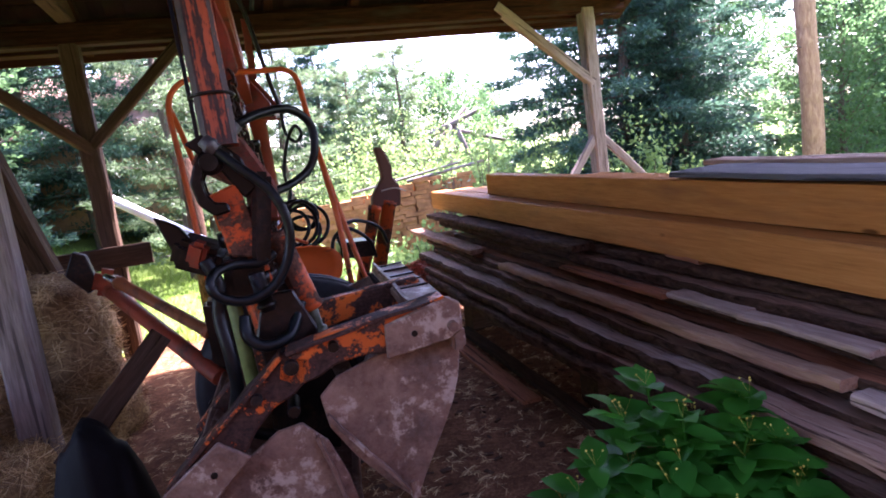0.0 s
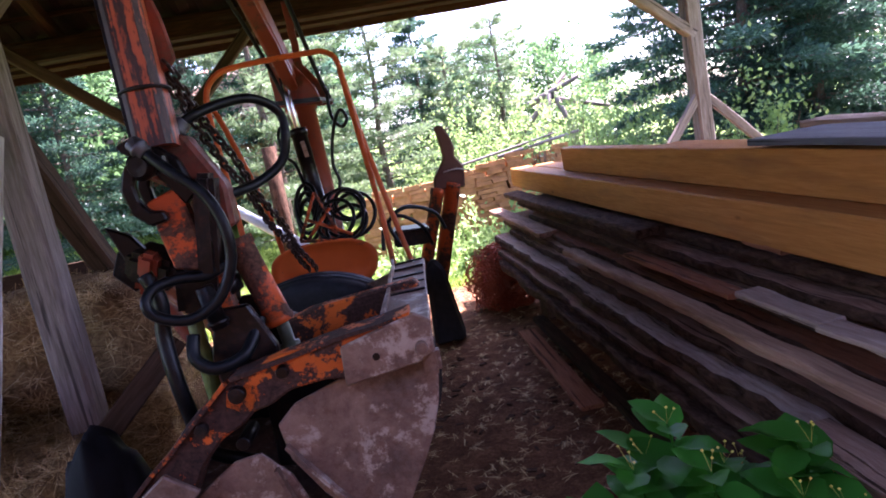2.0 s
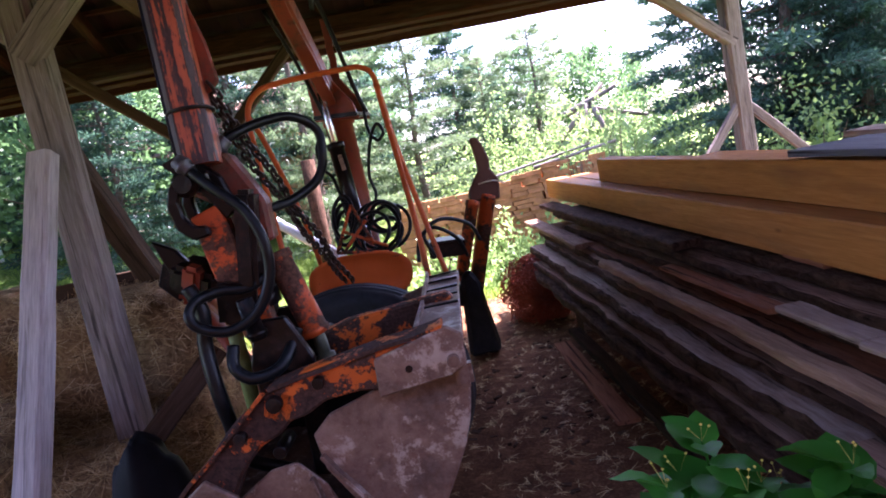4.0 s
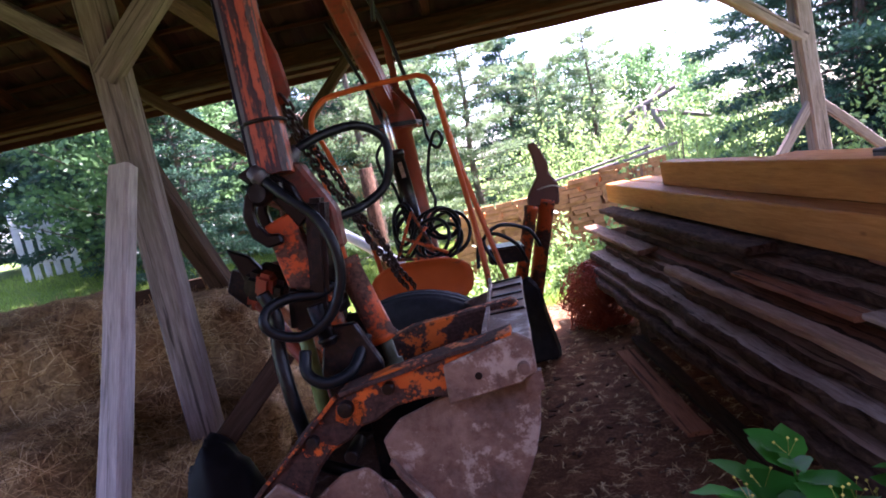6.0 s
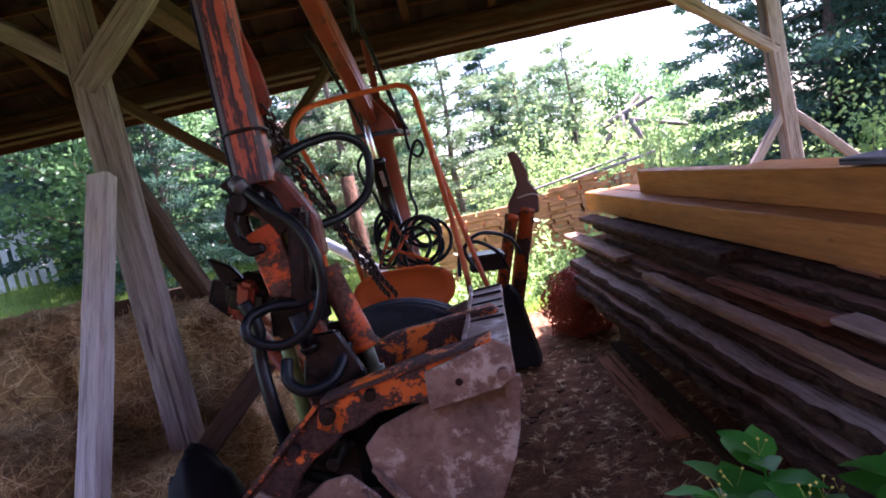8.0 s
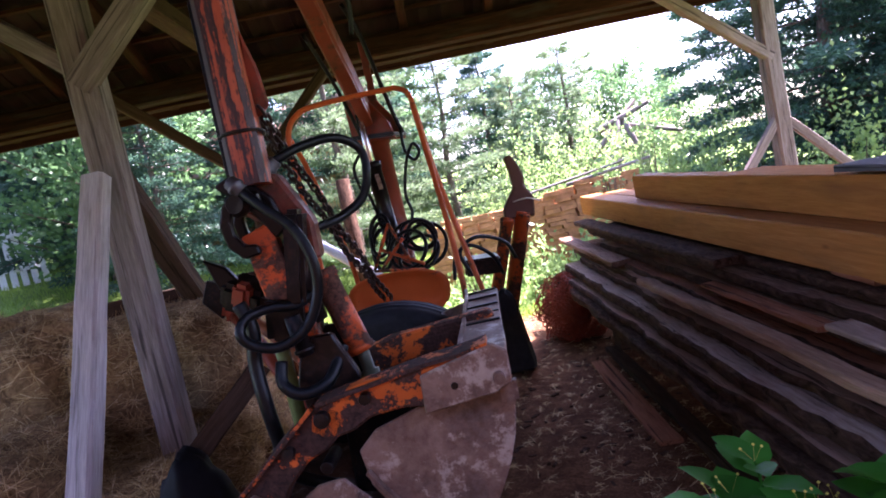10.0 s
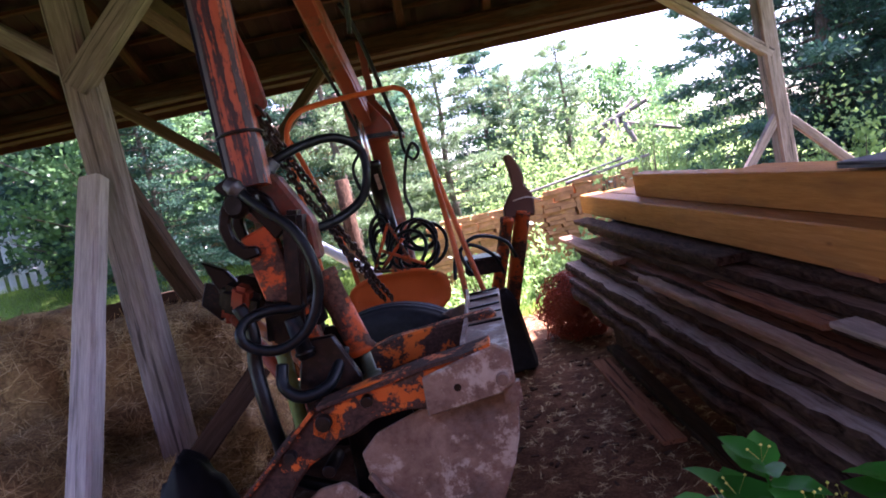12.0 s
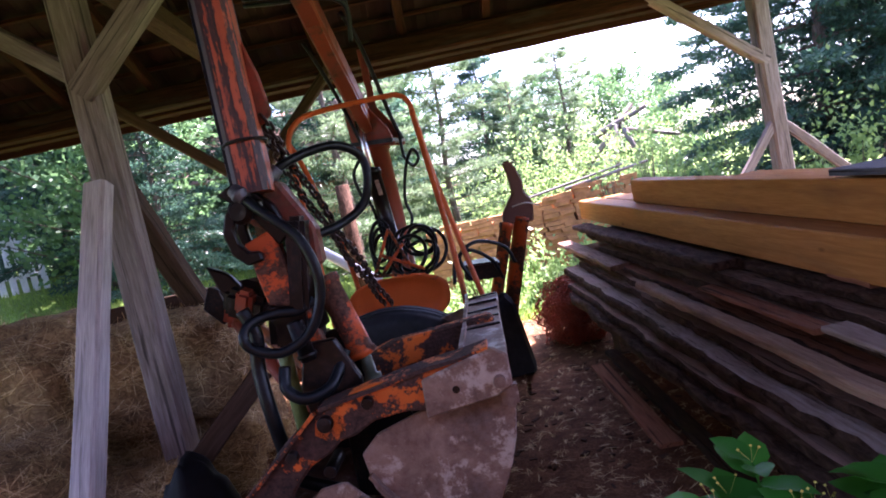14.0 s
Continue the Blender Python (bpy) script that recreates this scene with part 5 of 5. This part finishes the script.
def limb_set(rng, height, r0, first, count, reach, droop, lean=0.0):
    """Trunk and limb paths of a tree at the origin."""
    trunk = [Vector((lean * (z / height) ** 1.5 + 0.06 * math.sin(z * 1.3 + r0 * 50), 0.05 * math.cos(z * 1.1), z)) for z in np.linspace(0, height, 9)]
    limbs = []
    for i in range(count):
        f = first + (0.97 - first) * i / count + rng.uniform(-0.02, 0.02)
        f = min(max(f, 0.05), 0.98)
        k = f * 8
        j = min(int(k), 7)
        base = trunk[j].lerp(trunk[j + 1], k - j)
        ang = i * 2.4 + rng.uniform(-0.5, 0.5)
        L = reach(f) * rng.uniform(0.75, 1.15)
        out = Vector((math.cos(ang), math.sin(ang), 0))
        a = base + out * L * 0.5 + Vector((0, 0, droop(f) * L * 0.35))
        b = base + out * L + Vector((0, 0, droop(f) * L))
        limbs.append((base, a, b))
    return trunk, limbs


def make_tree(seed, height, r0, first, count, reach, droop, sprays, mat, bark, leaf_len, leaf_wid, spread, words, category, name, lean=0.0, flat=0.5):
    rng = random.Random(seed)
    g = np.random.default_rng(seed)
    top = thing(name, (0, 0, 0), words, category, "trees round the shed")
    trunk, limbs = limb_set(rng, height, r0, first, count, reach, droop, lean)
    vs, fs = tube_mesh(trunk, r0, 10, 3, False, r0 * 0.15)
    mesh_ob("trunk", vs, fs, bark, None, top, smooth=True)
    lv, lf = [], []
    P, Dd = [], []
    for base, a, b in limbs:
        L = (b - base).length
        v2, f2 = tube_mesh([base, a, b], max(0.012, r0 * 0.22), 5, 3, False, 0.005)
        o = len(lv)
        lv += v2
        lf += [tuple(q + o for q in f) for f in f2]
        n = int(sprays * (0.4 + L / 2.0))
        t = g.uniform(0.12, 1.0, n) ** 0.8
        A, B, C = np.array(base), np.array(a), np.array(b)
        p = ((1 - t) ** 2)[:, None] * A + (2 * t * (1 - t))[:, None] * (2 * B - 0.5 * A - 0.5 * C) + (t ** 2)[:, None] * C
        axis = unit((C - A)[None, :])[0]
        off = g.normal(0, 1, (n, 3)) * spread * (0.35 + 0.9 * (1 - t))[:, None] * min(1.0, L / 1.6)
        off[:, 2] *= flat
        # gather the sprays in clumps
        cl = np.round(t * 7) / 7
        off += np.stack([np.sin(cl * 40 + L * 9), np.cos(cl * 31 + L * 7), 0.4 * np.sin(cl * 57)], 1) * spread * 0.5
        P.append(p + off)
        Dd.append(unit(axis[None, :] * 0.7 + unit(off) * 0.7 + g.normal(0, 0.45, (n, 3))))
    mesh_ob("branchwork", lv, lf, bark, None, top, smooth=True)["kind"] = "stuff"
    P, Dd = np.concatenate(P), np.concatenate(Dd)
    n = len(P)
    sides = unit(np.cross(Dd, g.normal(0, 1, (n, 3))))
    vs, _ = quads(P, Dd, sides, leaf_len * g.uniform(0.6, 1.3, n), leaf_wid * g.uniform(0.7, 1.3, n))
    leaf_ob("crown", vs, mat, top)
    return top


def spruce(seed, h, mat=NEEDLE, words="tall dark green spruce with drooping boughs"):
    return make_tree(seed, h, 0.17, 0.06, 74, lambda f: 2.9 * (1 - f) ** 0.8 + 0.25, lambda f: -0.18 + 0.35 * f, 400, mat, TRUNK, 0.16, 0.023, 0.25, words, "spruce", "spruce_tree", 0.1, 0.35)


def pine(seed, h, words="tall pine with pale grey-green needles"):
    return make_tree(seed, h, 0.15, 0.1, 46, lambda f: 2.4 * (1 - f) ** 0.5 + 0.3, lambda f: -0.05 + 0.4 * f, 420, NEEDLE_PALE, TRUNK, 0.16, 0.017, 0.2, words, "pine", "pine_tree", 0.2, 0.4)


def leafy(seed, h, words="broad-leaved tree with fresh green leaves"):
    return make_tree(seed, h, 0.13, 0.12, 46, lambda f: 2.2 * math.sin(math.pi * min(1, 0.15 + f * 0.85)) + 0.3, lambda f: 0.35 + 0.3 * f, 210, LEAF, TRUNK, 0.13, 0.044, 0.3, words, "tree", "leafy_tree", 0.3, 0.8)


KINDS = {"s": spruce(1, 11.0), "t": spruce(2, 9.0), "p": pine(3, 10.0), "q": pine(4, 8.0), "l": leafy(5, 7.0), "m": leafy(6, 5.5)}
USED = set()


def plant_tree(kind, x, y, turn=0.0, size=1.0):
    src = KINDS[kind]
    m = pose(x, y, rise(x, y) - 0.05, 0, 0, turn) @ Matrix.Diagonal((size, size, size, 1))
    if kind in USED:
        ob = copy_thing(src, m)
        ob.scale = (size, size, size)
    else:
        USED.add(kind)
        src.matrix_basis = m


for row in (
        # right of the gap
        ("s", 2.6, 12.8, 10, 0.8), ("s", 5.4, 14.0, 130, 0.72), ("t", 4.0, 11.4, 60, 0.6), ("s", 8.2, 13.0, 200, 0.72), ("t", 10.2, 14.5, 300, 0.8),
        ("t", 10.5, 10.0, 90, 0.7), ("l", 7.0, 17.5, 20, 0.8), ("s", 14.5, 14.0, 33, 0.8), ("t", 12.0, 7.5, 210, 0.9), ("l", 6.2, 10.4, 250, 0.5), ("t", 3.1, 11.6, 310, 0.78), ("l", 8.6, 12.2, 310, 0.7),
        # behind the crane
        ("q", -3.6, 12.6, 0, 0.62), ("p", -5.4, 12.8, 80, 0.66), ("q", -2.6, 15.5, 140, 0.5), ("t", -3.6, 16.5, 200, 0.6), ("q", -1.5, 16.0, 20, 0.56), ("m", -0.6, 20.5, 20, 0.72), ("l", -2.6, 19.5, 70, 0.62), ("l", -6.8, 16.0, 240, 0.75),
        ("p", -4.6, 10.0, 190, 0.6),
        # left
        ("l", -8.6, 8.9, 300, 0.95), ("t", -7.2, 2.9, 100, 0.6), ("s", -16.5, 12.5, 100, 0.9), ("t", -6.9, 8.0, 15, 0.5), ("t", -10.2, 9.9, 260, 0.8), ("s", -7.8, 12.6, 45, 0.75), ("p", -13.4, 12.2, 150, 0.85), ("l", -12.8, 12.8, 340, 0.95),
        ("s", -14.6, 6.6, 220, 0.9), ("t", -9.6, 3.6, 10, 0.8), ("t", -13.4, 3.0, 70, 0.9), ("s", -10.8, 16.0, 170, 0.8), ("l", -16.0, 9.5, 110, 1.0),
        ("s", -9.6, 13.6, 10, 0.9), ("t", -13.2, 14.6, 80, 1.1), ("s", -18.0, 8.5, 140, 1.0), ("s", -19.0, 14.5, 200, 1.1), ("t", -6.3, 14.9, 300, 0.8), ("t", -12.6, 11.3, 20, 0.9), ("l", -8.2, 18.5, 90, 0.9),
        # farther in
        ("s", -15.0, 19.0, 20, 1.0), ("m", -9.0, 21.0, 80, 1.0), ("l", -5.0, 24.0, 50, 0.7), ("l", 1.2, 25.0, 150, 0.55), ("s", 8.0, 23.0, 10, 1.0), ("s", 14.0, 20.0, 200, 1.0), ("s", 19.0, 14.0, 270, 1.0)):
    plant_tree(*row)

# a bare orange pine trunk close behind the shed
def build_trunk():
    top = thing("bare_pine_tree", (5.15, 9.4, 0), "straight pine trunk with flaking orange bark", "tree trunk")
    vs, fs = tube_mesh([(0, 0, -0.1), (0.03, 0, 1.5), (-0.02, 0.02, 4), (0.06, 0, 7), (0.0, 0, 10)], 0.16, 16, 6, False, 0.09)
    for i, v in enumerate(vs):
        n = noise.noise(v * 4) * 0.012
        vs[i] = v + Vector((v.x, v.y, 0)).normalized() * n
    mesh_ob("trunk", vs, fs, PINE_BARK, Matrix.Translation((5.15, 9.4, 0)), top, smooth=True)
    for z, a in ((2.4, 200), (2.5, 30), (3.4, 120)):
        p = Vector((5.15, 9.4, z))
        d = Vector((math.cos(radians(a)), math.sin(radians(a)), 0.1))
        tube("dead_twig", [p, p + d * 0.4, p + d * 0.8 + Vector((0, 0, -0.12))], 0.014, TRUNK, top, sides=5, r2=0.003)


build_trunk()


def clump(name, words, category, spots, mat, per, r, leaf_len, leaf_wid, up, seed, group=""):
    g = np.random.default_rng(seed)
    for x, y, size in spots:
        n = int(per * size)
        h = rise(x, y)
        top = thing(name, (x, y, h), words, category, group)
        p = g.normal(0, 1, (n, 3)) * np.array([r, r, 0.0]) * size * 0.55
        p[:, 2] = np.abs(g.normal(0, 0.5, n)) * up * size * np.exp(-(p[:, 0] ** 2 + p[:, 1] ** 2) / (r * size) ** 2)
        cl = np.round(p * 4 / max(r, 0.3))
        p += 0.12 * np.stack([np.sin(cl[:, 0] * 9 + cl[:, 2] * 5), np.cos(cl[:, 1] * 7 + cl[:, 0]), np.sin(cl[:, 2] * 8 + cl[:, 1] * 3) * 0.5], 1)
        p[:, 2] = np.maximum(p[:, 2], 0.0)
        d = unit(g.normal(0, 1, (n, 3)) + np.array([0, 0, 0.7]))
        s = unit(np.cross(d, g.normal(0, 1, (n, 3))))
        vs, _ = quads(p, d, s, leaf_len * g.uniform(0.5, 1.3, n), leaf_wid * g.uniform(0.6, 1.3, n))
        leaf_ob("leaves", vs, mat, top, Matrix.Translation((x, y, h)))
        lv, lf = [], []
        for i in range(9):
            a = i * 2.4
            v2, f2 = tube_mesh([(0, 0, 0), (math.cos(a) * r * 0.2, math.sin(a) * r * 0.2, up * size * 0.4), (math.cos(a) * r * 0.45 * size, math.sin(a) * r * 0.45 * size, up * size * 0.75)], 0.012, 5, 2, False, 0.003)
            o = len(lv)
            lv += v2
            lf += [tuple(q + o for q in f) for f in f2]
        mesh_ob("twig_work", lv, lf, TRUNK, Matrix.Translation((x, y, h)), top)["kind"] = "stuff"


clump("shrub", "sunlit yellow-green shrub behind the shed", "shrub",
      [(-1.7, 12.0, 1.1), (-0.6, 12.6, 1.2), (0.6, 11.6, 1.0), (1.6, 10.6, 0.9), (2.8, 9.6, 0.8), (-0.9, 14.6, 1.0), (0.9, 14.6, 1.1), (-2.6, 13.6, 0.9)],
      SHRUB, 8500, 1.15, 0.085, 0.024, 1.9, 5, "shrubs")
clump("sapling", "young sapling with bright sunlit leaves beyond the beams", "sapling",
      [(0.36, 9.7, 1.0), (-0.2, 9.45, 0.8)],
      SHRUB, 420, 0.26, 0.1, 0.036, 2.1, 15, "saplings")
clump("weed_clump", "bright green weeds in the sun", "weeds",
      [(-1.35, 8.9, 0.8), (-0.6, 8.6, 0.8), (0.1, 8.2, 0.8), (-2.1, 8.4, 0.7), (-1.0, 7.8, 0.55), (0.7, 8.0, 0.9), (-0.35, 7.3, 0.45), (0.3, 7.15, 0.5), (-3.2, 8.6, 0.6), (1.3, 8.4, 0.8)],
      SHRUB, 1500, 0.7, 0.085, 0.03, 0.8, 9, "weeds")


def build_grass():
    g = np.random.default_rng(4)
    n = 42000
    a = g.uniform(-9, 6, n)
    b = 6.9 + 7.5 * g.random(n) ** 1.6
    x = a * EA.x + b * EB.x
    y = a * EA.y + b * EB.y
    z = np.array([rise(p, q) for p, q in zip(x, y)])
    P = np.stack([x, y, z - 0.01], 1)
    d = unit(g.normal(0, 0.45, (n, 3)) + np.array([0, 0, 1.0]))
    s = unit(np.cross(d, g.normal(0, 1, (n, 3))))
    vs, _ = quads(P, d, s, 0.11 * g.uniform(0.4, 1.5, n), 0.0055 * g.uniform(0.7, 1.3, n))
    ob = leaf_ob("grass", vs, GRASS, None)
    tagged(ob, "short sunlit grass behind the shed", "grass", kind="stuff")


build_grass()

# ---- ochre board stack and poles beyond the shed ----
def build_boards():
    rng = random.Random(14)
    top = thing("brick_stack", (-1.4, 9.9, 0), "long stack of weathered ochre bricks behind the shed", "brick stack")
    BR = plain("ochre_brick", (0.42, 0.19, 0.075), 0.9, 0, 0.35, 7, 0.4)
    base0, base1 = Vector((-3.0, 9.45, 0)), Vector((0.2, 10.5, 0))
    d = (base1 - base0).normalized()
    L = (base1 - base0).length
    shapes = []
    for k in range(3):
        bm = bmesh.new()
        bmesh.ops.create_cube(bm, size=1.0)
        bmesh.ops.scale(bm, vec=(0.25, 0.12, 0.065), verts=bm.verts)
        for v in bm.verts:
            v.co += Vector((rng.uniform(-0.008, 0.008), rng.uniform(-0.006, 0.006), rng.uniform(-0.004, 0.004)))
        me = bpy.data.meshes.new("brick")
        bm.to_mesh(me)
        bm.free()
        me.materials.append(BR)
        shapes.append(me)
    ang = math.degrees(math.atan2(d.y, d.x))
    for row in range(22):
        z = 0.03 + row * 0.068
        x = rng.uniform(0, 0.13)
        while x < L:
            limit = 0.95 + 0.32 * (x / L) + 0.12 * noise.noise((x * 1.5, 0, 3))
            if z < limit:
                p = base0 + d * x
                ob = new("brick", shapes[rng.randrange(3)])
                set_in(ob, pose(p.x + rng.uniform(-0.02, 0.02), p.y + rng.uniform(-0.015, 0.015), rise(p.x, p.y) + z, rng.uniform(-1, 1), rng.uniform(-1, 1), ang + rng.uniform(-2.5, 2.5)), top)
            x += 0.262
    for k in range(3):
        q = base0 + d * (L * (k + 0.5) / 3)
        block("rubble_core", (L / 3, 0.4, 0.9 + 0.12 * k), BR, pose(q.x - d.y * 0.28, q.y + d.x * 0.28, rise(q.x, q.y) + 0.45 + 0.06 * k, 0, 0, ang), top, bevel=0.05)


build_boards()
for i, (p0, p1, r) in enumerate((((-1.7, 9.5, 1.2), (0.0, 10.2, 1.45), 0.022), ((-0.9, 10.1, 1.25), (0.4, 10.6, 1.42), 0.03), ((-1.0, 13.0, 1.3), (0.2, 13.6, 2.55), 0.06),
                                  ((-0.6, 13.2, 2.05), (0.45, 13.5, 2.45), 0.07), ((-0.1, 13.4, 2.3), (0.3, 13.3, 1.2), 0.06), ((-0.2, 13.4, 2.15), (1.0, 13.8, 1.75), 0.05), ((-0.15, 13.3, 2.2), (-0.35, 12.9, 0.6), 0.055))):
    ob = rod("pole", p0, p1, r, GREY_WOOD, sides=9, r2=r * 0.75)
    tagged(ob, "bleached grey pole lying across the rubble", "pole", "fallen poles")

# ---- house and fence far off ----
def build_house():
    gz = rise(-9.0, 14.5)
    top = thing("house", (-9.2, 14.5, gz), "small ochre house with a pinkish tiled roof among trees", "house")
    m = pose(-9.2, 14.6, gz, 0, 0, 12)
    block("wall", (4.2, 3.0, 2.2), PLASTER, m @ pose(0, 0, 1.1), top, bevel=0.02)
    for s in (1, -1):
        vs, fs = [], []
        for i in range(15):
            for x in np.linspace(-2.4, 2.4, 25):
                f = i / 14
                vs.append((x, s * (1.85 - 1.85 * f), 2.15 + 1.5 * f + (0.05 if i % 2 else 0.0) + 0.02 * math.sin(x * 26)))
        for i in range(14):
            for j in range(24):
                k = i * 25 + j
                fs.append((k, k + 1, k + 26, k + 25) if s < 0 else (k + 25, k + 26, k + 1, k))
        r = mesh_ob("roof", vs, fs, plain("pink_tile", (0.55, 0.34, 0.28), 0.8, 0, 0.25, 6), m, top, "pinkish clay tiles")
        mod = r.modifiers.new("thick", "SOLIDIFY")
        mod.thickness = 0.05
    plate("gable", [(-1.5, 2.2), (1.5, 2.2), (0, 3.4)], 0.1, PLASTER, m @ pose(2.0, 0, 0, 0, 0, 90), top)
    plate("gable", [(-1.5, 2.2), (1.5, 2.2), (0, 3.4)], 0.1, PLASTER, m @ pose(-2.1, 0, 0, 0, 0, 90), top)
    for x in (-1.0, 0.9):
        win = block("window", (0.7, 0.06, 0.9), WHITE_PAINT, m @ pose(x, -1.52, 1.25), top, bevel=0.01)
        for dx in (-0.16, 0.16):
            block("pane", (0.26, 0.03, 0.76), PANE, m @ pose(x + dx, -1.545, 1.25), win, bevel=0.004)


build_house()


def build_fence():
    f0, f1 = Vector((-12.0, 8.55, 0)), Vector((-11.75, 9.5, 0))
    top = thing("picket_fence", (-11.9, 9.0, rise(-11.9, 9.0)), "white picket fence in the sun", "fence")
    me = None
    ang = math.degrees(math.atan2(f1.y - f0.y, f1.x - f0.x))
    for i in range(6):
        p = f0.lerp(f1, i / 5)
        p.z = rise(p.x, p.y)
        if me is None:
            ob = plate("picket", [(-0.06, 0.0), (0.06, 0.0), (0.06, 1.5), (0.0, 1.62), (-0.06, 1.5)], 0.025, WHITE_PAINT, pose(*p, 0, 0, ang), top, bevel=0.004)
            me = ob.data
        else:
            ob = new("picket", me)
            set_in(ob, pose(*p, random.Random(i).uniform(-2, 2), 0, ang), top)
    for z in (0.35, 1.05):
        timber("fence_rail", (f0.x, f0.y + 0.05, rise(f0.x, f0.y) + z), (f1.x, f1.y + 0.05, rise(f1.x, f1.y) + z), 0.04, 0.07, WHITE_PAINT, top)


build_fence()

# ---- an old pole behind the crane ----
ob = rod("old_pole", (-3.13, 7.11, rise(-3.13, 7.11) - 0.05), (-3.10, 7.14, 1.95), 0.1, BARK, sides=12, r2=0.085)
tagged(ob, "short brown weathered pole standing in the grass", "pole")
